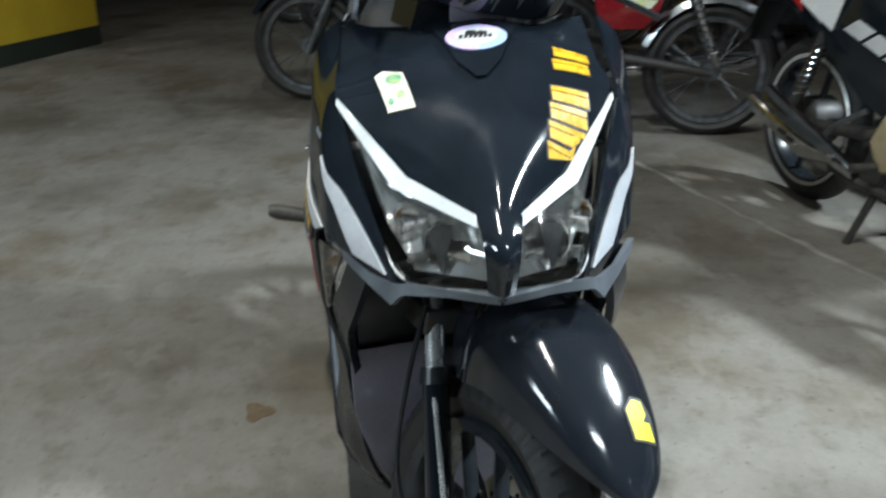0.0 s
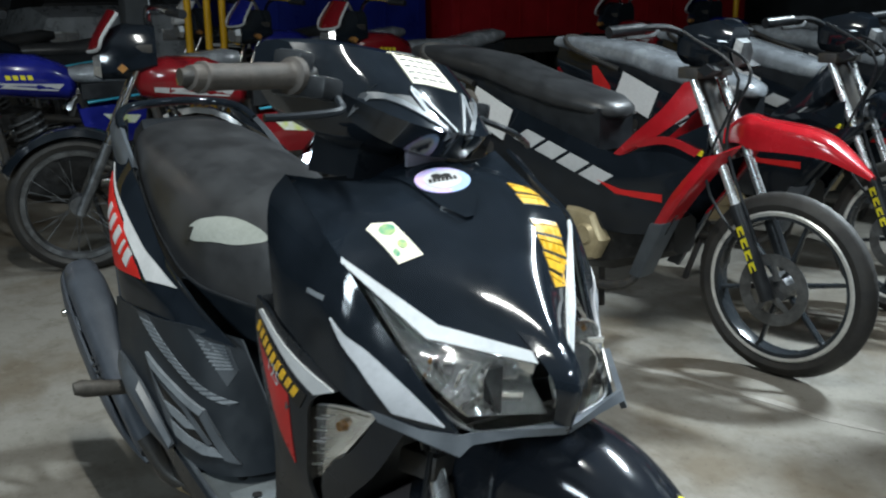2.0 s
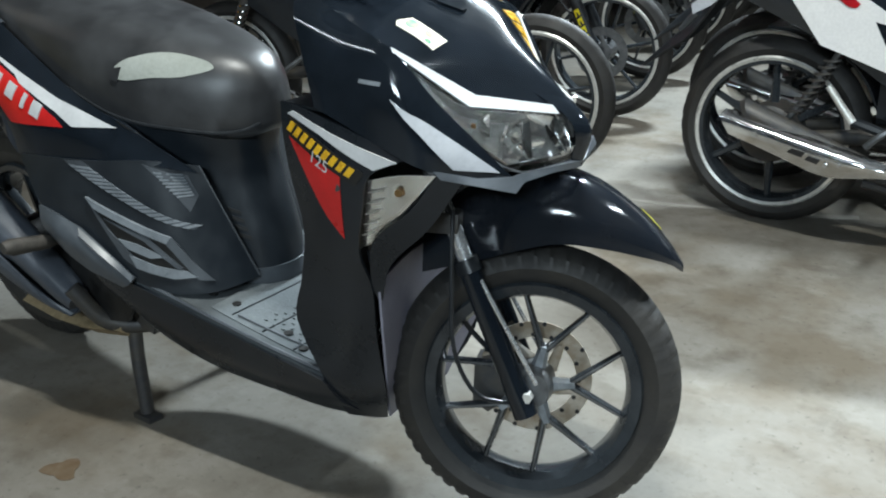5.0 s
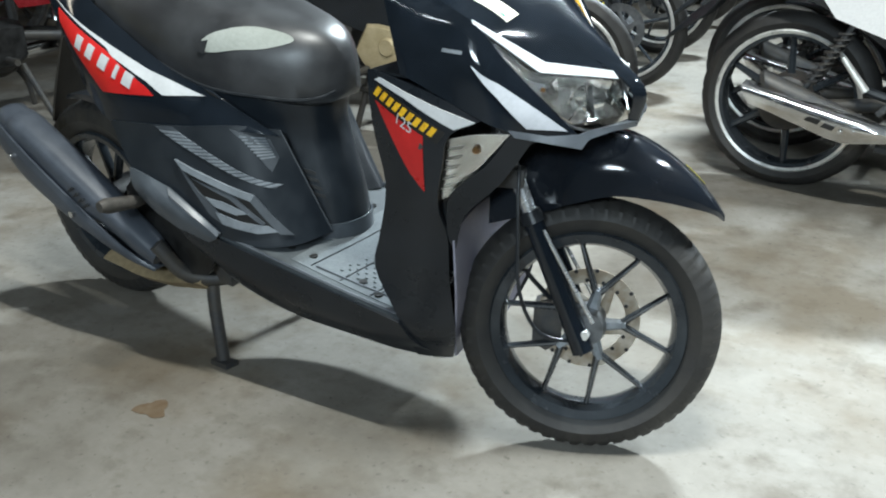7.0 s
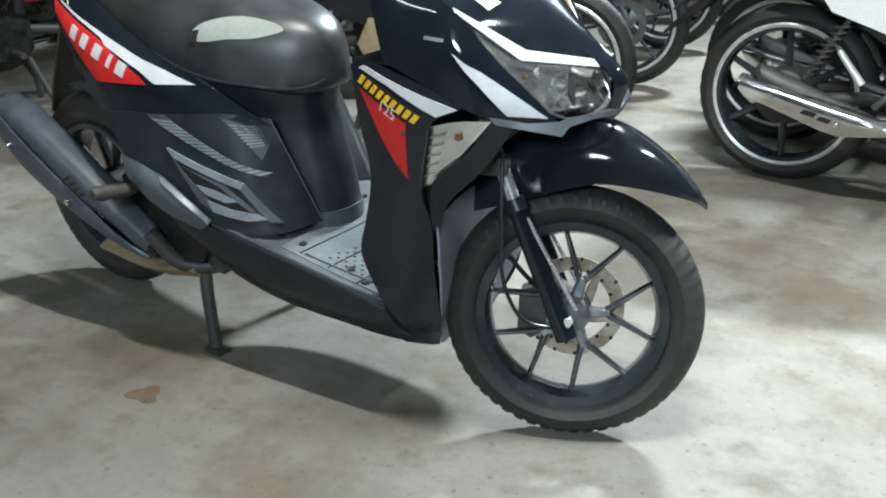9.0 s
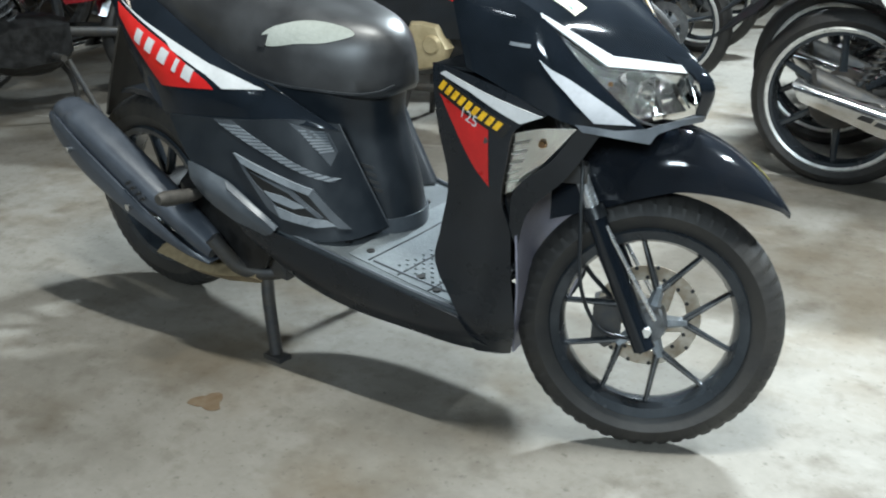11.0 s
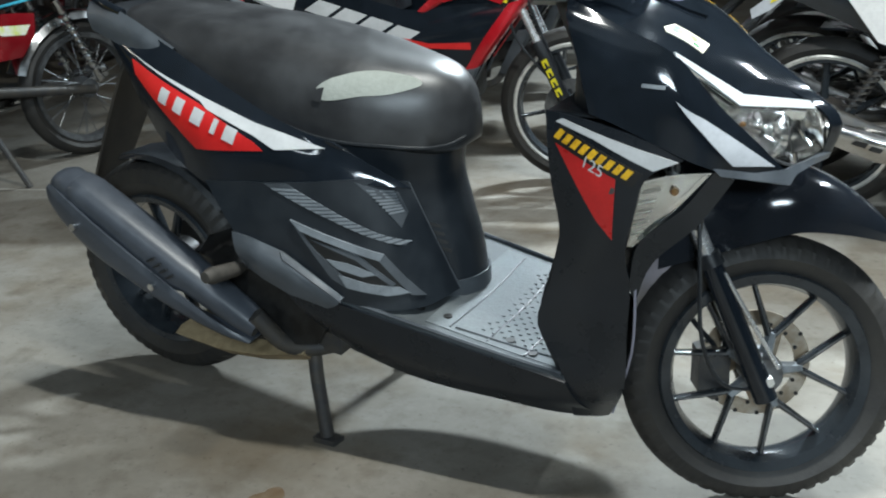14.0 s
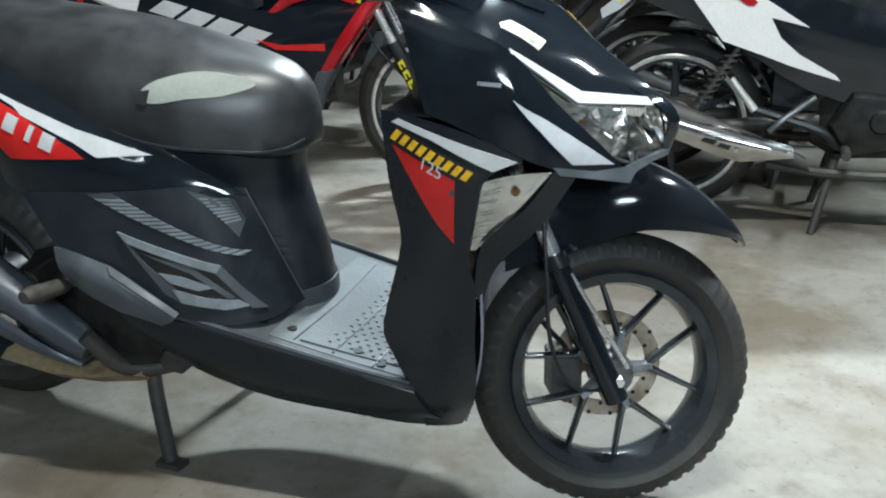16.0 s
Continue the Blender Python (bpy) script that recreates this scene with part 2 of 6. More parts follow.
def part(name, bm, material, parent, label="", angle=38):
    me = finish(bm, angle)
    me.name = name
    me.materials.append(M[material])
    ob = new(name, me)
    ob.parent = parent
    if label:
        ob["label"] = label
    return ob


def thing(name, label, category, group="", at=None):
    ob = new(name)
    ob.empty_display_size = 0.1
    if at is not None:
        ob.matrix_basis = at
    return tagged(ob, label, category, group)


def cr(p0, p1, p2, p3, t):
    return 0.5 * ((2 * p1) + (p2 - p0) * t + (2 * p0 - 5 * p1 + 4 * p2 - p3) * t * t + (3 * p1 - p0 - 3 * p2 + p3) * t ** 3)


def spline(pts, n, lin=False):
    pts = [Vector(p) for p in pts]
    if lin:
        return [p.lerp(q, i / n) for p, q in zip(pts, pts[1:]) for i in range(n)] + [pts[-1]]
    if len(pts) == 2:
        return [pts[0].lerp(pts[1], i / n) for i in range(n + 1)]
    ext = [pts[0] * 2 - pts[1]] + pts + [pts[-1] * 2 - pts[-2]]
    out = []
    for k in range(len(pts) - 1):
        for i in range(n):
            out.append(cr(ext[k], ext[k + 1], ext[k + 2], ext[k + 3], i / n))
    out.append(pts[-1])
    return out


def sheet(grid, n=4, thick=0.004, bm=None, flip=False, lin=False):
    """A smooth panel through a small grid of corner points, with thickness."""
    bm = bm or B()
    rows = [spline(r, n, lin) for r in grid]
    cols = [spline([r[j] for r in rows], n) for j in range(len(rows[0]))]
    nu, nv = len(cols), len(cols[0])
    P = cols
    def nrm(i, j):
        a = P[min(i + 1, nu - 1)][j] - P[max(i - 1, 0)][j]
        b = P[i][min(j + 1, nv - 1)] - P[i][max(j - 1, 0)]
        v = a.cross(b)
        v = v.normalized() if v.length > 1e-9 else Vector((0, 0, 1))
        return -v if flip else v
    top = [[bm.verts.new(P[i][j]) for j in range(nv)] for i in range(nu)]
    low = [[bm.verts.new(P[i][j] - nrm(i, j) * thick) for j in range(nv)] for i in range(nu)]
    def f(*v):
        if len(set(v)) == len(v):
            try:
                bm.faces.new(v)
            except ValueError:
                pass
    for i in range(nu - 1):
        for j in range(nv - 1):
            f(top[i][j], top[i + 1][j], top[i + 1][j + 1], top[i][j + 1])
            f(low[i][j], low[i][j + 1], low[i + 1][j + 1], low[i + 1][j])
    for i in range(nu - 1):
        f(top[i][0], low[i][0], low[i + 1][0], top[i + 1][0])
        f(top[i][-1], top[i + 1][-1], low[i + 1][-1], low[i][-1])
    for j in range(nv - 1):
        f(top[0][j], top[0][j + 1], low[0][j + 1], low[0][j])
        f(top[-1][j], low[-1][j], low[-1][j + 1], top[-1][j + 1])
    return bm


def mirror(grid, c=0.0):
    return [[(x, 2 * c - y, z) for x, y, z in row] for row in grid]


def loft(rings, bm=None, caps=True, closed=True):
    bm = bm or B()
    vs = [[bm.verts.new(p) for p in r] for r in rings]
    n = len(vs[0])
    for a, b in zip(vs, vs[1:]):
        for k in range(n if closed else n - 1):
            bm.faces.new((a[k], a[(k + 1) % n], b[(k + 1) % n], b[k]))
    if caps:
        bm.faces.new(list(reversed(vs[0])))
        bm.faces.new(vs[-1])
    return bm


def box(cx, cy, cz, sx, sy, sz, m=None, bevel=0.0, bm=None):
    bm = bm or B()
    r = bmesh.ops.create_cube(bm, size=1.0, matrix=Matrix.Translation((cx, cy, cz)) @ (m or Matrix()) @ Matrix.Diagonal((sx, sy, sz, 1)))
    if bevel:
        es = list({e for v in r["verts"] for e in v.link_edges})
        bmesh.ops.bevel(bm, geom=es, offset=bevel, segments=2, affect="EDGES", profile=0.6)
    return bm


def rod(p0, p1, r0, r1=None, n=14, bm=None):
    bm = bm or B()
    p0, p1 = Vector(p0), Vector(p1)
    q = (p1 - p0).to_track_quat("Z", "Y").to_matrix()
    r1 = r0 if r1 is None else r1
    loft([[p + q @ Vector((r * math.cos(2 * math.pi * k / n), r * math.sin(2 * math.pi * k / n), 0)) for k in range(n)]
          for p, r in ((p0, r0), (p1, r1))], bm)
    return bm


def tube(pts, r, n=8, steps=5, bm=None):
    bm = bm or B()
    path = spline(pts, steps)
    rings, side = [], None
    for i, p in enumerate(path):
        d = (path[min(i + 1, len(path) - 1)] - path[max(i - 1, 0)]).normalized()
        if side is None:
            side = d.orthogonal().normalized()
        side = (side - d * side.dot(d)).normalized()
        up = d.cross(side)
        rings.append([p + (side * math.cos(2 * math.pi * k / n) + up * math.sin(2 * math.pi * k / n)) * r for k in range(n)])
    return loft(rings, bm)


def lathe(profile, centre=(0, 0, 0), n=56, bm=None):
    """Turns (radius, y) pairs about the y axis through centre; the profile is a closed ring."""
    bm = bm or B()
    c = Vector(centre)
    rings = []
    for k in range(n):
        a = 2 * math.pi * k / n
        rings.append([bm.verts.new(c + Vector((r * math.cos(a), y, r * math.sin(a)))) for r, y in profile])
    m = len(profile)
    for k in range(n):
        a, b = rings[k], rings[(k + 1) % n]
        for j in range(m):
            bm.faces.new((a[j], a[(j + 1) % m], b[(j + 1) % m], b[j]))
    return bm


def prism(poly, fn, depth, bm=None):
    """A flat plate: (u, v) outline mapped by fn(u, v, w), w from 0 to depth."""
    bm = bm or B()
    a = [bm.verts.new(fn(u, v, 0)) for u, v in poly]
    b = [bm.verts.new(fn(u, v, depth)) for u, v in poly]
    bm.faces.new(a)
    bm.faces.new(list(reversed(b)))
    for k in range(len(a)):
        bm.faces.new((a[k], b[k], b[(k + 1) % len(a)], a[(k + 1) % len(a)]))
    return bm


def xz(y):
    return lambda u, v, w: (u, y + w, v)


def tree(*objects):
    """A search tree over the outer faces of parts, in the thing's own space."""
    from mathutils.bvhtree import BVHTree
    verts, polys = [], []
    for o in objects:
        off = len(verts)
        verts += [v.co.copy() for v in o.data.vertices]
        polys += [[off + i for i in p.vertices] for p in o.data.polygons]
    return BVHTree.FromPolygons(verts, polys)


def applied(bvh, polys, origin, u, v, toward, lift=0.0014, cell=0.008, bm=None):
    """Thin applied pieces: outlines in the plane (origin, u, v), laid on the surface met along toward."""
    bm = bm or B()
    o, u, v, d = Vector(origin), Vector(u), Vector(v), Vector(toward).normalized()
    for poly in polys:
        t = bmesh.new()
        vs = [t.verts.new((a, b, 0)) for a, b in poly]
        t.faces.new(vs)
        for axis in (0, 1):
            lo, hi = min(p[axis] for p in poly), max(p[axis] for p in poly)
            k = lo + cell
            while k < hi:
                co, no = Vector((0, 0, 0)), Vector((0, 0, 0))
                co[axis], no[axis] = k, 1
                bmesh.ops.bisect_plane(t, geom=t.verts[:] + t.edges[:] + t.faces[:], dist=1e-6, plane_co=co, plane_no=no)
                k += cell
        made, ok, last = {}, True, None
        for vert in t.verts:
            p = o + u * vert.co.x + v * vert.co.y
            hit, n, _, _ = bvh.ray_cast(p - d * 0.6, d)
            if hit is None:
                hit, n, _, _ = bvh.find_nearest(p)
            if n.dot(d) > 0:
                n = -n
            made[vert] = (bm.verts.new(hit + n * lift), bm.verts.new(hit - n * 0.001))
        for f in t.faces:
            try:
                bm.faces.new([made[x][0] for x in f.verts])
            except ValueError:
                pass
        for e in t.edges:
            if len(e.link_faces) == 1:
                a, b = e.verts
                bm.faces.new((made[a][0], made[b][0], made[b][1], made[a][1]))
        t.free()
    if len(polys) > 1:
        bmesh.ops.remove_doubles(bm, verts=bm.verts[:], dist=0.0002)
    return bm


def bars(p, q, count, height, slant=0.3, gap=0.25):
    """Slanted plain bars in a row from p to q."""
    p, q = Vector(p), Vector(q)
    d = (q - p) / count
    n = Vector((-d.y, d.x)).normalized() * height
    out = []
    for k in range(count):
        a = p + d * k
        b = a + d * (1 - gap)
        s = d * slant
        out.append([tuple(a - s * 0.5), tuple(b - s * 0.5), tuple(b + n + s * 0.5), tuple(a + n + s * 0.5)])
    return out


def ellipse(cx, cy, a, b, n=24, turn=0.0):
    c, s = math.cos(turn), math.sin(turn)
    return [(cx + a * math.cos(k * 2 * math.pi / n) * c - b * math.sin(k * 2 * math.pi / n) * s,
             cy + a * math.cos(k * 2 * math.pi / n) * s + b * math.sin(k * 2 * math.pi / n) * c) for k in range(n)]


def tyre_mesh(c, R, r_in, half, lugs=54, cut=1.0):
    prof = [(r_in, -half * 0.62), (r_in + 0.012, -half * 0.78), (r_in + (R - r_in) * 0.45, -half), (R - 0.018, -half * 0.82), (R - 0.004, -half * 0.42),
            (R, 0), (R - 0.004, half * 0.42), (R - 0.018, half * 0.82), (r_in + (R - r_in) * 0.45, half), (r_in + 0.012, half * 0.78), (r_in, half * 0.62)]
    bm = B()
    c = Vector(c)
    n = lugs * 6
    skew = {3: 4, 4: 2, 6: 5, 7: 7}
    rings = []
    for k in range(n):
        a = 2 * math.pi * k / n
        ring = []
        for j, (r, y) in enumerate(prof):
            if j in skew and (k + skew[j]) % 6 < 2:
                r -= cut * (0.0045 if j in (4, 6) else 0.003)
            ring.append(bm.verts.new(c + Vector((r * math.cos(a), y, r * math.sin(a)))))
        rings.append(ring)
    m = len(prof)
    for k in range(n):
        a, b = rings[k], rings[(k + 1) % n]
        for j in range(m):
            bm.faces.new((a[j], a[(j + 1) % m], b[(j + 1) % m], b[j]))
    return bm


def spoke(c, a0, a1, r0, r1, wide, deep, y0=0.0, bm=None):
    bm = bm or B()
    c = Vector(c)
    rings = []
    for f in (0, 0.5, 1):
        p = c + Vector((r0 * math.cos(a0), y0, r0 * math.sin(a0))).lerp(Vector((r1 * math.cos(a1), y0, r1 * math.sin(a1))), f)
        d = (Vector((r1 * math.cos(a1), 0, r1 * math.sin(a1))) - Vector((r0 * math.cos(a0), 0, r0 * math.sin(a0)))).normalized()
        side = Vector((-d.z, 0, d.x)) * wide * (1.25 - 0.45 * f)
        dy = Vector((0, deep, 0))
        rings.append([p + side * 0.5 - dy, p + side - dy * 0.3, p + side * 0.5 + dy, p - side * 0.5 + dy, p - side - dy * 0.3, p - side * 0.5 - dy])
    return loft(rings, bm)


def disc_mesh(c, r0, r1, y, thick=0.004):
    """The flat ring of a brake disc."""
    bm = lathe([(r0, y), (r0, y + thick), (r1, y + thick), (r1, y)], c, 60)
    return bm


def holes_mesh(c, r, y, n, size, thick=0.0052):
    bm = B()
    for k in range(n):
        a = 2 * math.pi * k / n
        rr = r + (0.012 if k % 2 else -0.008)
        p = Vector(c) + Vector((rr * math.cos(a), y - 0.0006, rr * math.sin(a)))
        rod(p, p + Vector((0, thick, 0)), size, n=8, bm=bm)
    return bm

# ---- setting ----
def slab_object(name, bm, material, label="", kind="structure"):
    ob = part(name, bm, material, None)
    return tagged(ob, label, "", "", kind)


slab_object("floor", box(-3, 3, -0.1, 34, 30, 0.2), "floor", "stained worn bare concrete floor")
slab_object("wall_north", box(-3, 14.15, 2.5, 34, 0.3, 5), "wall_grey", "dim grey wall at the far end")
slab_object("wall_south", box(-3, -7.15, 2.5, 34, 0.3, 5), "wall_grey", "dim grey plastered wall")
slab_object("wall_west", box(-14.15, 3.5, 2.5, 0.3, 21, 5), "wall_grey", "dark wall behind the trucks")
slab_object("wall_east", box(9.15, 3.5, 2.5, 0.3, 21, 5), "wall_grey", "dim grey plastered wall")
# Ceiling stays out of view; its pale colour works as a bounce surface.
slab_object("ceiling", box(-3, 3.5, 5.1, 34, 22, 0.2), "roof", "unseen shed ceiling, made pale to bounce light")
slab_object("pillar", box(-7.0, 1.36, 2.5, 0.2, 0.2, 5, bevel=0.01), "wall_grey", "dark square pillar")
turn_w = Matrix.Rotation(radians(-24.9), 4, "Z")
slab_object("wall_office", box(-5.547, -2.777, 1.215, 1.4, 1.0, 2.17, turn_w), "wall_yellow", "yellow painted wall of a small room")
slab_object("baseboard", box(-5.547, -2.777, 0.065, 1.412, 1.012, 0.13, turn_w), "wall_dark", "dark green painted base of the yellow wall")

def floor_patch(name, cx, cy, a, e, turn, material, label, seed, h=0.0015):
    rnd = random.Random(seed)
    pts = []
    for k in range(26):
        t = 2 * math.pi * k / 26
        r = 1 + 0.22 * math.sin(3 * t + seed) + rnd.uniform(-0.12, 0.12)
        pts.append((a * r * math.cos(t), e * r * math.sin(t)))
    c, s = math.cos(turn), math.sin(turn)
    ob = slab_object(name, prism(pts, lambda u, v, w: (cx + u * c - v * s, cy + u * s + v * c, w - 0.001), h + 0.001), material, label)
    return ob


floor_patch("stain", -0.863, -0.404, 0.038, 0.030, 0.3, "brown_stain", "brown rust stain on the concrete", 4)
rj = random.Random(7)
for p, q, w in (((-3.3, 0.74), (0.1, 1.78), 0.014),):
    p, q = Vector(p), Vector(q)
    n = 46
    side = Vector((-(q - p).y, (q - p).x)).normalized()
    up_edge, lo_edge = [], []
    for k in range(n + 1):
        m = p.lerp(q, k / n) + side * rj.uniform(-0.012, 0.012)
        ww = w * rj.uniform(0.3, 1.3)
        up_edge.append(tuple(m + side * ww))
        lo_edge.append(tuple(m - side * ww))
    slab_object("floor_joint", prism(lo_edge + up_edge[::-1], lambda u, v, z: (u, v, z - 0.001), 0.0022), "joint", "ragged dirty joint in the concrete")

# ---- the black scooter ----
scooter = thing("scooter", "gloss black scooter with red and white decals on its centre stand", "scooter")
S = scooter


def both(name, grid, material, label="", n=4, thick=0.004, c=0.0, lin=False):
    a = part(name, sheet(grid, n, thick, lin=lin), material, S, label)
    b = part(name, sheet(mirror(grid, c), n, thick, flip=True, lin=lin), material, S, label)
    return a, b


# seat
xs = (-0.585, -0.605, -0.65, -0.74, -0.83, -0.95, -1.08, -1.2, -1.32, -1.39)
zt = (0.705, 0.745, 0.776, 0.80, 0.822, 0.846, 0.862, 0.872, 0.878, 0.868)
zb = (0.655, 0.638, 0.634, 0.645, 0.655, 0.69, 0.737, 0.785, 0.825, 0.848)
hw = (0.018, 0.055, 0.100, 0.146, 0.168, 0.172, 0.165, 0.15, 0.12, 0.07)
stations = spline([(x, a, b) for x, a, b in zip(xs, zt, zb)], 4)
widths = spline([(x, w, 0) for x, w in zip(xs, hw)], 4)
rings = []
for (x, a, b), w in zip(stations, widths):
    ring = []
    for k in range(21):
        t = math.pi * k / 20
        c, s = math.cos(t), math.sin(t)
        ring.append((x, -w[1] * math.copysign(abs(c) ** 0.72, c), b + (a - b) * s ** 0.72))
    ring += [(x, w[1] * 0.8, b - 0.012), (x, -w[1] * 0.8, b - 0.012)]
    rings.append(ring)
seat = part("seat", loft(rings), "seat", S, "black vinyl seat with a torn light patch", 50)
edge = [(p[0], -w[1] - 0.002, p[2] + 0.004) for p, w in zip(stations[2:-2], widths[2:-2])][::3]
part("seat_piping", tube(edge, 0.0035, 6, 3), "satin", seat)
patch_bvh = tree(seat)
pn = Vector((0, 0.50, -0.866))
pu = Vector((0.162, 0.075, 0.012)).normalized()
pv = pu.cross(pn).normalized()
tear = []
for k in range(28):
    t = k / 28 * 2 * math.pi
    tear.append((0.102 * math.cos(t), (0.024 if math.sin(t) > 0 else 0.019) * math.copysign(abs(math.sin(t)) ** 1.15, math.sin(t)) * (1 + 0.06 * math.sin(5 * t + 1))))
tp = part("torn_patch", applied(patch_bvh, [tear], (-0.751, -0.125, 0.755), pu, pv, pn, 0.0016, 0.012), "foam", seat, "pale bare foam where the vinyl tore")
part("torn_edge", applied(patch_bvh, [[(-0.106, -0.004), (-0.090, -0.012), (-0.078, 0.006), (-0.096, 0.008)]], (-0.751, -0.125, 0.755), pu, pv, pn, 0.0035, 0.012), "seat", tp)

# rear side panels, gloss
G_side = [[(-0.785, -0.196, 0.660), (-0.86, -0.196, 0.680), (-0.95, -0.190, 0.712), (-1.075, -0.178, 0.768), (-1.2, -0.168, 0.828), (-1.40, -0.115, 0.882)],
          [(-0.725, -0.180, 0.624), (-0.82, -0.214, 0.634), (-0.93, -0.230, 0.662), (-1.06, -0.238, 0.69), (-1.2, -0.215, 0.745), (-1.385, -0.14, 0.865)],
          [(-0.652, -0.150, 0.575), (-0.76, -0.208, 0.590), (-0.92, -0.240, 0.578), (-1.04, -0.248, 0.566), (-1.20, -0.205, 0.648), (-1.35, -0.15, 0.842)]]
side_r = part("side_panel", sheet(G_side, 5), "gloss", S, "gloss black tail panel with red decal")
side_l = part("side_panel", sheet(mirror([[(r[0][0] - 0.13, r[0][1], r[0][2]), (r[1][0] - 0.04, r[1][1], r[1][2])] + r[2:] for r in G_side]), 5, flip=True), "gloss", S, "gloss black tail panel with red decal")
bv = tree(side_r)
R = dict(origin=(0, -0.5, 0), u=(1, 0, 0), v=(0, 0, 1), toward=(0, 1, 0))
part("red_decal", applied(bv, [[(-1.25, 0.792), (-1.236, 0.764), (-1.068, 0.638), (-0.918, 0.644), (-0.94, 0.660), (-1.066, 0.720)]], **R), "red", side_r, "red decal")
part("white_decal", applied(bv, [[(-1.27, 0.808), (-1.062, 0.730), (-1.066, 0.724)], [(-1.062, 0.730), (-0.945, 0.690), (-0.94, 0.670), (-1.048, 0.711), (-1.066, 0.724)], [(-0.945, 0.690), (-0.80, 0.650), (-0.895, 0.647), (-0.94, 0.670)]], lift=0.0024, cell=0.02, **R), "white", side_r, "white stripe decal")
a0, a1 = Vector((-1.164, 0.721)), Vector((-0.965, 0.647))
wd = (a1 - a0).normalized()
up = Vector((0.32, 0.95)) * 0.026
for k, w1 in enumerate((0.022, 0.022, 0.026, 0.011, 0.026)):
    a = a0 + (a1 - a0) * (0.0, 0.20, 0.42, 0.66, 0.80)[k]
    part("white_mark", applied(bv, [[tuple(a), tuple(a + wd * w1), tuple(a + up + wd * w1), tuple(a + up)]], lift=0.0034, **R), "white", side_r, "white slanted shape")
bvl = tree(side_l)
RL = dict(origin=(0, 0.5, 0), u=(1, 0, 0), v=(0, 0, 1), toward=(0, -1, 0))
part("red_decal", applied(bvl, [[(-1.25, 0.792), (-1.236, 0.764), (-1.068, 0.638), (-0.918, 0.644), (-0.94, 0.660), (-1.066, 0.720)]], **RL), "red", side_l, "red decal")

# matte body cover below it
G_low = [[(-1.05, -0.248, 0.578), (-0.935, -0.243, 0.586), (-0.83, -0.228, 0.592), (-0.735, -0.194, 0.598), (-0.672, -0.130, 0.581)],
         [(-0.985, -0.262, 0.490), (-0.86, -0.246, 0.487), (-0.77, -0.224, 0.480), (-0.69, -0.186, 0.480), (-0.643, -0.107, 0.485)],
         [(-0.90, -0.254, 0.400), (-0.775, -0.232, 0.366), (-0.69, -0.212, 0.350), (-0.628, -0.162, 0.348), (-0.603, -0.074, 0.352)]]
low_r = part("body_cover", sheet(G_low, 5), "matte", S, "matte dark grey body cover with vents")
part("body_cover", sheet(mirror([[r[0], r[1], r[2], (r[3][0] - 0.08, r[3][1], r[3][2]), (r[4][0] - 0.15, r[4][1] + 0.02, r[4][2])] for r in G_low]), 5, flip=True), "matte", S)
bv = tree(low_r)
strip_lo, strip_hi = (Vector((-0.915, 0.585)), Vector((-0.664, 0.467))), (Vector((-0.868, 0.589)), Vector((-0.658, 0.473)))
part("rib_strip", applied(bv, [[tuple(strip_lo[0]), tuple(strip_hi[0]), tuple(strip_hi[1]), tuple(strip_lo[1])]], lift=0.0008, **R), "grey", low_r, "tapered grey strip")
for k in range(17):
    f0 = 0.06 + k * 0.055
    f1 = f0 + 0.034
    a, b, c, d = strip_lo[0].lerp(strip_lo[1], f0), strip_lo[0].lerp(strip_lo[1], f1), strip_hi[0].lerp(strip_hi[1], f1 + 0.03), strip_hi[0].lerp(strip_hi[1], f0 + 0.03)
    part("rib", applied(bv, [[tuple(a), tuple(b), tuple(c), tuple(d)]], lift=0.0022, cell=0.03, **R), "rib", low_r)
part("facet", applied(bv, [[(-0.740, 0.593), (-0.681, 0.566), (-0.667, 0.527), (-0.672, 0.500), (-0.702, 0.552)]], lift=0.0010, **R), "grey", low_r)
for k in range(8):
    f = k / 9
    a, e = Vector((-0.722, 0.578)).lerp(Vector((-0.680, 0.518)), f), Vector((-0.686, 0.570)).lerp(Vector((-0.668, 0.520)), f)
    part("facet_rib", applied(bv, [[tuple(a), tuple(e), tuple(e - Vector((0, 0.003))), tuple(a - Vector((0, 0.003)))]], lift=0.0024, cell=0.03, **R), "rib", low_r)
part("vent_back", applied(bv, [[(-0.842, 0.504), (-0.697, 0.448), (-0.645, 0.378), (-0.757, 0.398), (-0.785, 0.418)]], lift=0.0018, **R), "ink", low_r)
part("vent_frame", applied(bv, [[(-0.860, 0.522), (-0.692, 0.458), (-0.699, 0.446), (-0.841, 0.502)]], lift=0.007, cell=0.02, **R), "rib", low_r, "grey upper vent frame")
part("vent_frame", applied(bv, [[(-0.692, 0.458), (-0.630, 0.370), (-0.648, 0.376), (-0.700, 0.446)]], lift=0.006, cell=0.02, **R), "grey", low_r, "grey front vent frame")
part("vent_frame", applied(bv, [[(-0.858, 0.518), (-0.841, 0.502), (-0.812, 0.464), (-0.752, 0.408), (-0.758, 0.395), (-0.785, 0.412)]], lift=0.005, cell=0.02, **R), "grey", low_r, "grey lower vent frame")
part("vent_lip", applied(bv, [[(-0.770, 0.420), (-0.715, 0.402), (-0.666, 0.394), (-0.650, 0.381), (-0.684, 0.379), (-0.756, 0.395)]], lift=0.006, cell=0.02, **R), "rib", low_r, "grey vent lip")
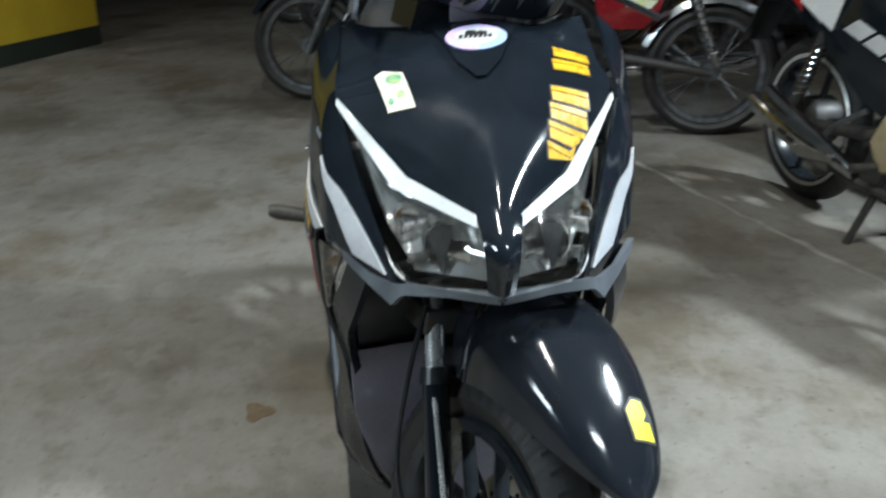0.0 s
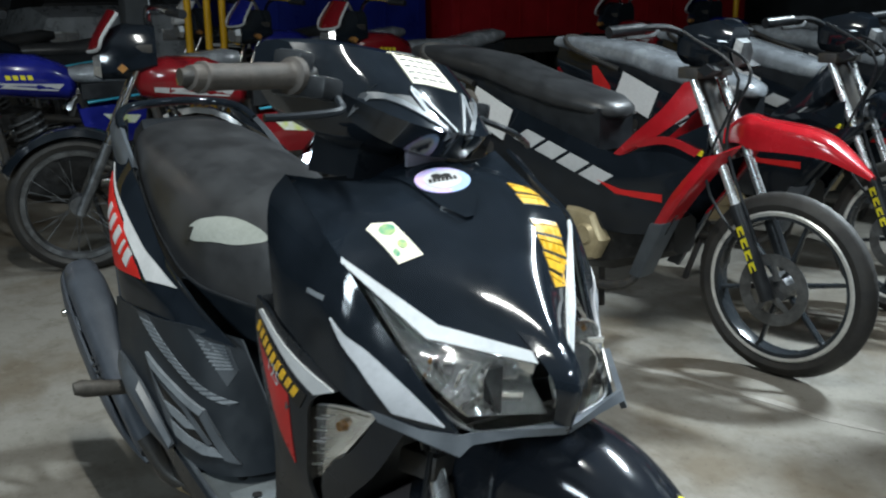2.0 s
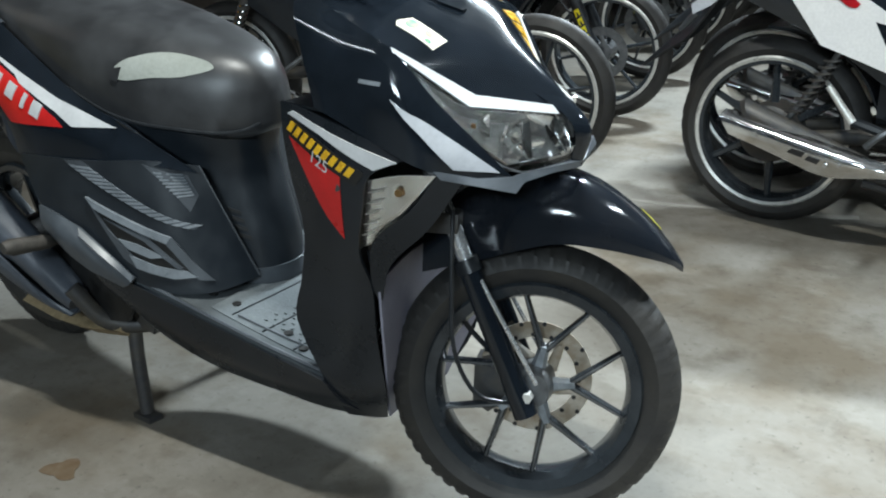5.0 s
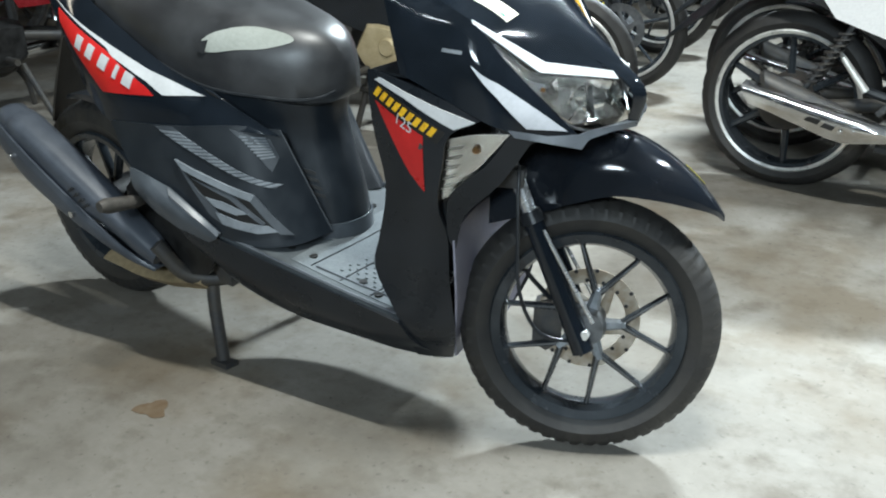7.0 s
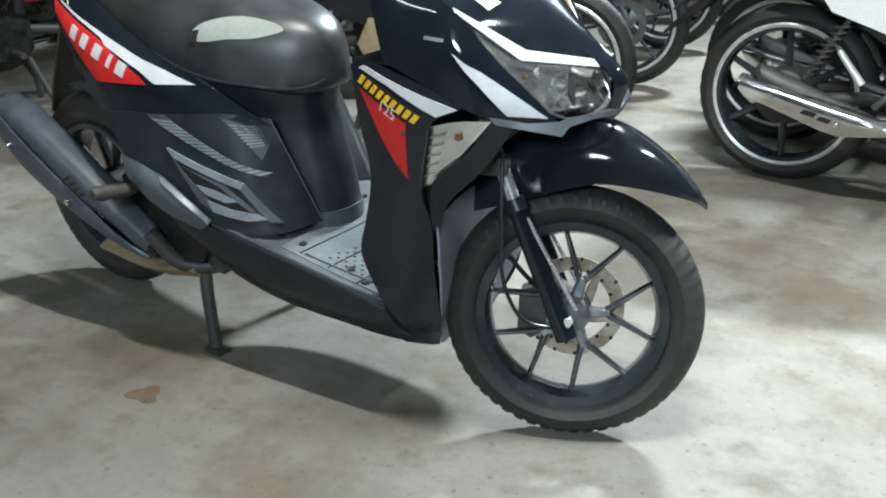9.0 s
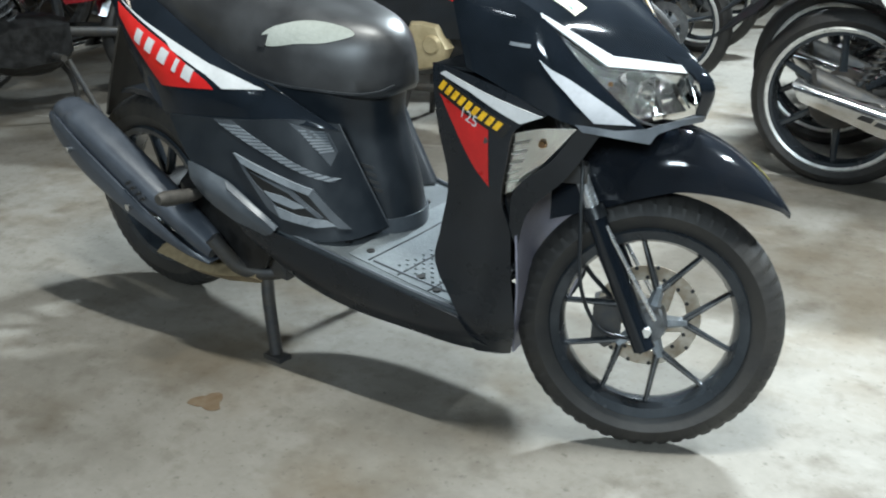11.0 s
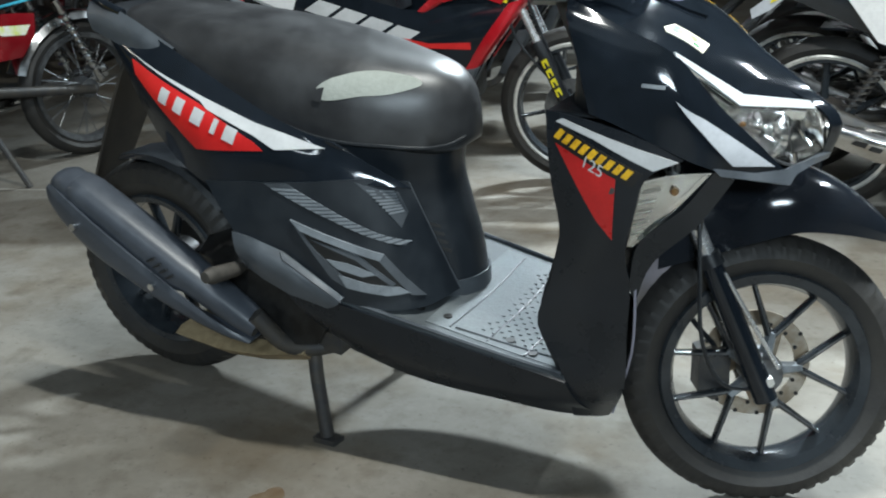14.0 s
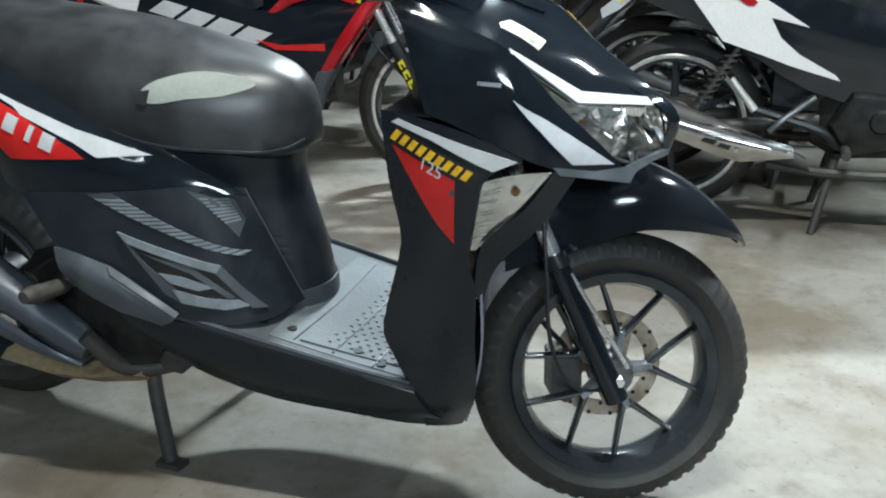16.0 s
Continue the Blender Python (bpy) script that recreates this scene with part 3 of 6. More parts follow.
part("vent_slat", applied(bv, [[(-0.822, 0.486), (-0.734, 0.458), (-0.672, 0.400), (-0.678, 0.396), (-0.739, 0.448)]], lift=0.005, cell=0.03, **R), "grey", low_r)
part("vent_slat", applied(bv, [[(-0.792, 0.449), (-0.754, 0.442), (-0.700, 0.420), (-0.727, 0.416), (-0.772, 0.431)]], lift=0.005, cell=0.03, **R), "rib", low_r)
part("cover_edge", tube([(-0.671, -0.131, 0.580), (-0.642, -0.108, 0.485), (-0.602, -0.075, 0.356)], 0.003, 6), "grey", low_r)

# column under the seat
col = []
for z, xf, w in ((0.658, -0.632, 0.090), (0.60, -0.642, 0.080), (0.56, -0.642, 0.075), (0.48, -0.622, 0.074), (0.42, -0.606, 0.075), (0.338, -0.596, 0.076)):
    col.append([(-0.84, -w - 0.085, z), (-0.73, -w - 0.04, z), (xf - 0.035, -w, z), (xf, -w * 0.6, z), (xf + 0.012, 0, z), (xf, w * 0.6, z), (xf - 0.035, w, z), (-0.73, w + 0.04, z), (-0.84, w + 0.085, z)])
column = part("seat_column", sheet(col, 4), "matte", S, "matte front cover under the seat")
part("column_foot", sheet([[(x + 0.003, y * 1.02, zz) for x, y, _ in col[-1]] for zz in (0.365, 0.350, 0.332)], 4), "grey", column)
bvc = tree(column)
for k in range(4):
    a, b = -0.662 + 0.0065 * k, 0.486 - 0.0165 * k
    part("slot", applied(bvc, [[(a, b), (a + 0.022, b - 0.008), (a + 0.023, b - 0.015), (a + 0.002, b - 0.008)]], lift=0.0015, cell=0.05, **R), "ink", column)

part("frame_core", loft([[(x, a * w, z + k * h) for a, k in ((-1, -1), (1, -1), (1, 1), (-1, 1))] for x, w, z, h in ((-0.70, 0.09, 0.48, 0.15), (-0.95, 0.14, 0.53, 0.13), (-1.18, 0.13, 0.68, 0.08), (-1.38, 0.09, 0.79, 0.05))]), "ink", S)

# floorboard and skirts
def zf(x):
    return 0.337 - 0.2 * (x + 0.65)


grid = []
for x, w in ((-0.90, 0.242), (-0.76, 0.230), (-0.62, 0.222), (-0.48, 0.212), (-0.335, 0.196)):
    grid.append([(x, -w, zf(x) - 0.004), (x, -w * 0.9, zf(x)), (x, 0, zf(x) + 0.003), (x, w * 0.9, zf(x)), (x, w, zf(x) - 0.004)])
board = part("floorboard", sheet(grid, 4, 0.012, flip=True), "board", S, "dusty grey plastic floorboard")
part("floor_mat", sheet([[(x, -w * 0.93, zf(x) + 0.0015), (x, 0, zf(x) + 0.006), (x, w * 0.93, zf(x) + 0.0015)] for x, w in ((-0.615, 0.205), (-0.48, 0.200), (-0.345, 0.188))], 4, 0.004, flip=True), "dusty", board, "worn pale grey floor panel")
bmr = B()
for k in range(16):
    for j in range(22):
        x, y = -0.515 + 0.0105 * k, -0.150 + 0.0135 * j
        if (k + j) % 2 == 0 and abs(x + 0.435 + 0.1 * abs(y)) < 0.07:
            box(x, y, zf(x) + 0.0058 - 0.1 * y * y, 0.007, 0.0028, 0.0022, bm=bmr)
part("tread_rib", bmr, "dusty", board)
for x, y in ((-0.645, -0.155), (-0.59, -0.15), (-0.645, 0.115), (-0.46, -0.15), (-0.41, -0.165)):
    part("screw_hole", rod((x, y, zf(x) - 0.002), (x, y, zf(x) + 0.0042), 0.009, n=12), "ink", board)
for s in (-1, 1):
    part("board_lip", tube([(x, s * (w - 0.004), zf(x) + 0.003) for x, w in ((-0.76, 0.230), (-0.62, 0.222), (-0.48, 0.212), (-0.345, 0.196))], 0.0045, 6), "grey", board)
for k in range(3):
    part("board_seam", tube([(-0.57 + 0.075 * k, -0.18, zf(-0.57 + 0.075 * k) + 0.0022), (-0.56 + 0.075 * k, 0, zf(-0.56 + 0.075 * k) + 0.0062), (-0.57 + 0.075 * k, 0.18, zf(-0.57 + 0.075 * k) + 0.0022)], 0.0018, 5), "matte", board)
part("floor_line", tube([(-0.56, -0.175, zf(-0.56) + 0.002), (-0.47, -0.165, zf(-0.47) + 0.002), (-0.36, -0.15, zf(-0.36) + 0.002)], 0.003, 6), "grey", board)
G_skirt = [[(-0.91, -0.240, 0.385), (-0.80, -0.232, 0.362), (-0.68, -0.224, 0.338), (-0.556, -0.214, 0.312), (-0.44, -0.206, 0.290), (-0.335, -0.197, 0.270)],
           [(-0.87, -0.230, 0.335), (-0.78, -0.222, 0.295), (-0.65, -0.214, 0.262), (-0.52, -0.202, 0.240), (-0.42, -0.188, 0.225), (-0.32, -0.165, 0.215)],
           [(-0.83, -0.205, 0.285), (-0.747, -0.195, 0.238), (-0.618, -0.185, 0.205), (-0.473, -0.165, 0.188), (-0.373, -0.135, 0.168), (-0.30, -0.085, 0.151)]]
both("floor_skirt", G_skirt, "shield_black", "scuffed dark floor skirt", 4, 0.006)
part("belly", sheet([[(x, -w, z), (x, 0, z - 0.01), (x, w, z)] for x, w, z in ((-0.84, 0.20, 0.29), (-0.70, 0.19, 0.225), (-0.5, 0.165, 0.19), (-0.30, 0.085, 0.152))], 4), "matte", S)

# leg shield
G_leg = [[(-0.364, -0.205, 0.757), (-0.28, -0.209, 0.744), (-0.21, -0.203, 0.722), (-0.148, -0.187, 0.690)],
         [(-0.360, -0.210, 0.71), (-0.29, -0.216, 0.69), (-0.235, -0.212, 0.675), (-0.20, -0.203, 0.662)],
         [(-0.354, -0.207, 0.64), (-0.29, -0.216, 0.63), (-0.245, -0.211, 0.615), (-0.216, -0.203, 0.61)],
         [(-0.342, -0.200, 0.55), (-0.30, -0.207, 0.548), (-0.262, -0.204, 0.54), (-0.233, -0.197, 0.53)],
         [(-0.362, -0.195, 0.46), (-0.31, -0.192, 0.46), (-0.27, -0.186, 0.46), (-0.230, -0.175, 0.46)],
         [(-0.388, -0.190, 0.37), (-0.33, -0.186, 0.36), (-0.28, -0.178, 0.36), (-0.238, -0.162, 0.36)],
         [(-0.338, -0.192, 0.275), (-0.31, -0.182, 0.26), (-0.28, -0.165, 0.25), (-0.25, -0.135, 0.245)],
         [(-0.345, -0.130, 0.165), (-0.325, -0.115, 0.160), (-0.308, -0.1, 0.155), (-0.293, -0.082, 0.151)]]
leg_r, leg_l = both("leg_shield", G_leg, "shield_black", "black leg shield with red triangle decal", 4, 0.006)
bv = tree(leg_r)
part("white_stripe", applied(bv, [[(-0.346, 0.742), (-0.335, 0.747), (-0.197, 0.702), (-0.154, 0.687), (-0.190, 0.673), (-0.282, 0.719)]], lift=0.0026, **R), "white", leg_r, "white stripe decal")
part("red_triangle", applied(bv, [[(-0.350, 0.716), (-0.245, 0.662), (-0.252, 0.553), (-0.276, 0.585)]], **R), "red", leg_r, "red triangle decal")
for bb in bars((-0.346, 0.717), (-0.222, 0.655), 9, 0.017, 0.25, 0.36):
    part("yellow_lettering", applied(bv, [bb], lift=0.003, cell=0.03, **R), "gold_sticker", leg_r, "yellow letter reduced to a bar")
part("lettering_edge", applied(bv, [[(-0.352, 0.712), (-0.220, 0.646), (-0.205, 0.668), (-0.338, 0.738)]], lift=0.0022, **R), "ink", leg_r)
part("screw", rod((-0.252, -0.214, 0.639), (-0.252, -0.2215, 0.639), 0.006, n=12), "steel", leg_r)
tx = bpy.data.curves.new("t", "FONT")
tx.body, tx.size, tx.align_x = "125", 0.027, "CENTER"
tob = bpy.data.objects.new("t", tx)
scene.collection.objects.link(tob)
tme = tob.to_mesh()
tbm = B()
d1, n1 = Vector((0.89, -0.46)), Vector((0.25, 0.97))
vmap = {}
for v in tme.vertices:
    q = Vector((-0.284, 0.668)) + d1 * v.co.x + n1 * v.co.y
    hit, nn, _, _ = bv.ray_cast(Vector((q.x, -0.6, q.y)), Vector((0, 1, 0)))
    vmap[v.index] = tbm.verts.new((q.x, (hit.y if hit else -0.215) - 0.0030, q.y))
for p in tme.polygons:
    try:
        tbm.faces.new([vmap[i] for i in p.vertices])
    except ValueError:
        pass
tob.to_mesh_clear()
bpy.data.objects.remove(tob)
part("number_mark", tbm, "white", leg_r, "silver number 125")
# inner leg shield, facing the rider, and the front face behind the wheel
inner = [[(-0.362, -0.20, 0.752), (-0.368, -0.12, 0.752), (-0.372, 0, 0.752), (-0.368, 0.12, 0.752), (-0.362, 0.20, 0.752)],
         [(-0.357, -0.205, 0.64), (-0.375, -0.12, 0.64), (-0.38, 0, 0.64), (-0.375, 0.12, 0.64), (-0.357, 0.205, 0.64)],
         [(-0.347, -0.198, 0.54), (-0.36, -0.12, 0.50), (-0.365, 0, 0.50), (-0.36, 0.12, 0.50), (-0.347, 0.198, 0.54)],
         [(-0.388, -0.188, 0.38), (-0.385, -0.12, 0.40), (-0.38, 0, 0.40), (-0.385, 0.12, 0.40), (-0.388, 0.188, 0.38)],
         [(-0.35, -0.188, 0.275), (-0.36, -0.12, 0.28), (-0.36, 0, 0.28), (-0.36, 0.12, 0.28), (-0.35, 0.188, 0.275)]]
part("glove_panel", sheet([[(-0.332, -0.168, 0.918), (-0.352, -0.10, 0.912), (-0.360, 0, 0.910), (-0.352, 0.10, 0.912), (-0.332, 0.168, 0.918)],
                           [(-0.312, -0.198, 0.845), (-0.345, -0.12, 0.835), (-0.355, 0, 0.83), (-0.345, 0.12, 0.835), (-0.312, 0.198, 0.845)],
                           [(-0.290, -0.205, 0.755), (-0.350, -0.12, 0.753), (-0.362, 0, 0.752), (-0.350, 0.12, 0.753), (-0.290, 0.205, 0.755)]], 4), "satin", S, "black panel behind the cowl")
part("shield_cap", sheet([[(-0.364, -0.203, 0.756), (-0.28, -0.205, 0.752)], [(-0.370, -0.10, 0.752), (-0.30, -0.10, 0.752)], [(-0.370, 0.10, 0.752), (-0.30, 0.10, 0.752)], [(-0.364, 0.203, 0.756), (-0.28, 0.205, 0.752)]], 3), "satin", S)
part("inner_shield", sheet(inner, 4), "satin", S, "black inner leg shield")
part("splash_panel", sheet([[(-0.224, -0.172, 0.47), (-0.262, 0, 0.47), (-0.224, 0.172, 0.47)], [(-0.230, -0.160, 0.33), (-0.268, 0, 0.33), (-0.230, 0.160, 0.33)],
                            [(-0.284, -0.090, 0.156), (-0.294, 0, 0.154), (-0.284, 0.090, 0.156)]], 4), "lilac", S, "grey panel behind the front wheel")
part("wheel_well", sheet([[(-0.05, -0.09, 0.655), (-0.04, 0, 0.66), (-0.05, 0.09, 0.655)], [(-0.18, -0.15, 0.62), (-0.18, 0, 0.63), (-0.18, 0.15, 0.62)],
                          [(-0.25, -0.16, 0.54), (-0.26, 0, 0.54), (-0.25, 0.16, 0.54)], [(-0.24, -0.158, 0.455), (-0.275, 0, 0.455), (-0.24, 0.158, 0.455)]], 4), "satin", S)
G_arch = [[(-0.105, -0.160, 0.668), (-0.150, -0.178, 0.605), (-0.212, -0.192, 0.548), (-0.232, -0.178, 0.462)],
          [(-0.080, -0.138, 0.650), (-0.128, -0.158, 0.575), (-0.195, -0.172, 0.505), (-0.224, -0.164, 0.425)]]
both("arch_trim", G_arch, "shield_black", "", 4, 0.012, 0.015)

# turn signals
G_ts = [[(-0.212, -0.206, 0.650), (-0.165, -0.193, 0.662), (-0.112, -0.168, 0.664)], [(-0.221, -0.204, 0.60), (-0.19, -0.197, 0.602), (-0.155, -0.183, 0.612)],
        [(-0.234, -0.200, 0.535), (-0.226, -0.198, 0.540), (-0.216, -0.194, 0.550)]]
for g, f, s in ((G_ts, False, -1), (mirror(G_ts), True, 1)):
    ts = part("turn_signal", sheet(g, 4, 0.003, flip=f), "lens", S, "clear turn signal lens")
    part("reflector", sheet([[(x, y * 0.93, z) for x, y, z in r] for r in g], 4, 0.003, flip=f), "mirror", ts)
    part("bulb", rod((-0.165, s * 0.172, 0.635), (-0.16, s * 0.188, 0.637), 0.009, 0.006, 12), "amber", ts, "amber bulb")
    for k in range(5):
        z = 0.56 + 0.018 * k
        part("lens_flute", tube([(-0.226 + 0.004 * k, s * 0.1975, z), (-0.205 + 0.006 * k, s * 0.193, z + 0.008)], 0.0012, 5, 2), "alloy", ts)

# front cowl sides
G_cowl = [[(-0.345, -0.164, 0.922), (-0.26, -0.166, 0.882), (-0.178, -0.1675, 0.846), (-0.12, -0.146, 0.775), (-0.06, -0.122, 0.712), (-0.010, -0.102, 0.660)],
          [(-0.338, -0.190, 0.897), (-0.262, -0.186, 0.858), (-0.172, -0.179, 0.816), (-0.12, -0.159, 0.750), (-0.067, -0.133, 0.696), (-0.016, -0.105, 0.656)],
          [(-0.318, -0.203, 0.85), (-0.265, -0.200, 0.82), (-0.161, -0.188, 0.772), (-0.12, -0.170, 0.72), (-0.075, -0.143, 0.68), (-0.022, -0.107, 0.652)],
          [(-0.292, -0.209, 0.757), (-0.25, -0.209, 0.742), (-0.147, -0.189, 0.692), (-0.115, -0.172, 0.675), (-0.085, -0.150, 0.662), (-0.030, -0.110, 0.646)]]
cowl_r = part("cowl_side", sheet(G_cowl, 6, 0.005), "gloss", S, "gloss black side of the front cowl")
cowl_l = part("cowl_side", sheet([[(x, 0.0145 + (0.0145 - y) * k, z) for (x, y, z), k in zip(r, (0.99, 0.97, 0.93, 0.91, 0.90, 0.90))] for r in G_cowl], 6, 0.005, flip=True), "gloss", S, "gloss black side of the front cowl")
part("scuff", applied(tree(cowl_r), [[(-0.215, 0.800), (-0.180, 0.797), (-0.179, 0.803), (-0.214, 0.806)]], lift=0.0008, **R), "rib", cowl_r, "pale scratch in the paint")
for bl, mm in ((cowl_r, R), (cowl_l, RL)):
    part("side_light", applied(tree(bl), [[(-0.163, 0.780), (-0.122, 0.748), (-0.026, 0.671), (-0.082, 0.677), (-0.111, 0.712)]], lift=0.0028, **mm), "side_light", bl, "frosted white side light")

# hood
half = [[(-0.300, 0.010, 0.928), (-0.305, -0.08, 0.912), (-0.346, -0.164, 0.923)],
        [(-0.24, 0.010, 0.908), (-0.24, -0.09, 0.896), (-0.25, -0.167, 0.878)],
        [(-0.156, 0.012, 0.858), (-0.162, -0.078, 0.855), (-0.178, -0.166, 0.847)],
        [(-0.075, 0.015, 0.808), (-0.080, -0.036, 0.797), (-0.090, -0.083, 0.770)],
        [(0.0, 0.015, 0.764), (-0.002, 0.002, 0.759), (-0.003, -0.010, 0.751)],
        [(0.042, 0.015, 0.718), (0.038, 0.007, 0.721), (0.028, -0.001, 0.730)]]
rise = (0.004, 0.010, 0.016, 0.014, 0.004, 0.0)
full = [[(x, r[0][1] + (r[0][1] - y) * 0.93, z + up * k) for (x, y, z), k in zip(reversed(r), (0.25, 1.0, 0.4))] + r[1:] for r, up in zip(half, rise)]
hood = part("hood", sheet(full, 5, 0.005), "gloss", S, "gloss black pointed front cowl")
bvh = tree(hood)
un = Vector((0.84, 0, -0.54))
HD = dict(origin=(-0.156, 0, 0.842), u=un, v=(0, 1, 0), toward=(-0.54, 0, -0.84))
part("round_sticker", applied(bvh, [ellipse(-0.105, 0.012, 0.028, 0.040)], lift=0.0060, cell=0.02, **HD), "pink", hood, "round pink and blue sticker")
part("sticker_print", applied(bvh, [ellipse(-0.105, 0.012, 0.019, 0.027)], lift=0.0064, cell=0.02, **HD), "white", hood)
part("sticker_print", applied(bvh, bars((-0.101, -0.010), (-0.101, 0.034), 7, 0.007, 0.2, 0.3) + [ellipse(-0.112, 0.006, 0.006, 0.008, 9), ellipse(-0.111, 0.020, 0.005, 0.007, 9)], lift=0.0068, cell=0.03, **HD), "ink", hood)
part("paper_sticker", applied(bvh, [[(-0.062, -0.112), (-0.054, -0.086), (0.008, -0.072), (0.010, -0.106), (-0.054, -0.122)]], cell=0.02, **HD), "paper", hood, "pale green and white sticker")
part("sticker_print", applied(bvh, [ellipse(-0.044, -0.098, 0.010, 0.011, 10), ellipse(-0.016, -0.090, 0.007, 0.006, 10), ellipse(-0.006, -0.102, 0.006, 0.004, 10)], lift=0.0017, cell=0.02, **HD), "green", hood)
for k, c in enumerate((-0.080, -0.052, 0.000, 0.026, 0.052, 0.079)):
    yy = 0.134 - 0.026 * (c + 0.08) / 0.16
    w = 0.0125
    part("letter_block", applied(bvh, [[(c - w, yy - 0.026), (c + w, yy - 0.026), (c + w, yy + 0.026), (c - w, yy + 0.026)]], lift=0.0012, cell=0.03, **HD), "ink", hood)
    part("letter_bar", applied(bvh, [[(c - 0.0105, yy - 0.024), (c - 0.004, yy - 0.024), (c - 0.004, yy + 0.024), (c - 0.0105, yy + 0.024)], [(c - 0.002, yy - 0.024), (c + 0.0105, yy - 0.024), (c + 0.0105, yy + 0.024), (c - 0.002, yy + 0.024)]],
                             lift=0.0018, cell=0.03, **HD), "gold_sticker", hood, "gold yellow letter reduced to bars")
part("hood_panel", applied(bvh, [[(-0.19, -0.062), (-0.19, 0.086), (-0.06, 0.040), (-0.030, 0.018), (-0.030, 0.006), (-0.06, -0.016)]], lift=0.0045, **HD), "gloss", hood, "raised centre panel of the cowl")
part("ridge", sheet([[(-0.120, -0.012, 0.818), (-0.12, 0.013, 0.822), (-0.120, 0.038, 0.818)], [(-0.05, -0.016, 0.777), (-0.05, 0.015, 0.786), (-0.05, 0.046, 0.777)],
                     [(0.030, -0.004, 0.724), (0.044, 0.015, 0.724), (0.030, 0.034, 0.724)], [(0.026, 0.002, 0.664), (0.036, 0.015, 0.660), (0.026, 0.028, 0.664)]], 5), "gloss", hood)

# headlights: light bar, clear lens, reflector box
bar_up = [(-0.180, -0.166, 0.847), (-0.090, -0.084, 0.770), (-0.002, -0.009, 0.750)]
bar_lo = [(-0.177, -0.1675, 0.840), (-0.091, -0.100, 0.756), (0.008, -0.0070, 0.737)]
glass_up = [(-0.174, -0.1685, 0.833), (-0.091, -0.102, 0.754), (-0.038, -0.052, 0.744), (0.010, -0.0065, 0.734)]
glass_mid = [(-0.170, -0.169, 0.832), (-0.085, -0.128, 0.740), (-0.015, -0.088, 0.706), (0.024, -0.002, 0.700)]
glass_lo = [(-0.166, -0.170, 0.828), (-0.070, -0.125, 0.712), (-0.006, -0.090, 0.668), (0.026, 0.004, 0.667)]
for s in (1, -1):
    def ym(p):
        return (p[0], p[1] if s == 1 else 0.015 + (0.015 - p[1]) * 0.89, p[2])

    def yc(y):
        return 0.015 - s * (0.015 + y)
    hl = part("headlight", sheet([[ym(p) for p in r] for r in (glass_up, glass_mid, glass_lo)], 5, 0.003, flip=s < 0, lin=True), "lens", S, "clear headlight lens")
    box_back = [[ym((p[0] - d, p[1] * 0.94 + 0.004, p[2] + e)) for p, d, e in zip(r, dd, ee)] for r, dd, ee in
                ((glass_up, (0.004, 0.03, 0.045, 0.03), (0, 0, -0.002, -0.004)), (glass_mid, (0.005, 0.04, 0.06, 0.04), (0, 0, 0, 0)), (glass_lo, (0.004, 0.02, 0.03, 0.02), (0, 0.002, 0.003, 0.003)))]
    part("housing", sheet(box_back, 5, 0.003, flip=s < 0, lin=True), "mirror", hl, "bright reflector housing")
    part("reflector_bowl", lathe([(0.006, 0.0), (0.020, 0.010), (0.027, 0.026), (0.029, 0.026), (0.022, 0.008), (0.006, -0.004)], (0, 0, 0), 22), "mirror", hl).matrix_basis = Matrix.Translation((-0.052, yc(0.058), 0.708)) @ Matrix.Rotation(radians(-90 + s * 28), 4, "Z")
    part("reflector_bowl", lathe([(0.004, 0.0), (0.012, 0.006), (0.017, 0.016), (0.019, 0.016), (0.013, 0.004), (0.004, -0.004)], (0, 0, 0), 18), "mirror", hl).matrix_basis = Matrix.Translation((-0.075, yc(0.098), 0.730)) @ Matrix.Rotation(radians(-90 + s * 35), 4, "Z")
    for k, (fx, fy, fz, tz, ty) in enumerate(((-0.040, 0.082, 0.722, 30, 20), (-0.030, 0.030, 0.722, -25, -15), (-0.034, 0.075, 0.690, 10, 35), (-0.020, 0.028, 0.690, -30, 25))):
        part("reflector_facet", box(fx, yc(fy), fz, 0.004, 0.030, 0.022, Matrix.Rotation(radians(s * tz), 4, "Z") @ Matrix.Rotation(radians(ty), 4, "Y"), 0.001), "mirror", hl)
    part("divider", prism([(yc(0.066), 0.730), (yc(0.036), 0.730), (yc(0.048), 0.678), (yc(0.052), 0.678)], lambda u, v, w: (-0.030 + w + (0.73 - v) * 0.25, u, v), 0.006), "steel", hl, "dark wedge between the reflectors")
    part("reflector_wall", sheet([[ym((p[0] - 0.010, p[1] * 0.97 + 0.002, p[2] - 0.004)) for p in bar_lo], [ym((p[0] - 0.016, p[1] * 0.93 + 0.003, p[2] - 0.018)) for p in bar_lo]], 5, 0.002, flip=s < 0, lin=True), "mirror", hl)
    part("amber_lamp", rod((-0.085, yc(0.100), 0.730), (-0.074, yc(0.098), 0.728), 0.004, 0.003, 10), "amber", hl)
    part("lens_rim", tube([ym(glass_up[0]), ym(glass_lo[1]), ym(glass_lo[2]), ym(glass_lo[3])], 0.0022, 6), "steel", hl)
    lift = 0.003
    part("daytime_light", sheet([[ym((p[0] + lift, p[1] - lift, p[2] + lift * 0.6)) for p in r] for r in (bar_up, bar_lo)], 6, 0.004, flip=s < 0, lin=True), "drl", hl, "white light bar")

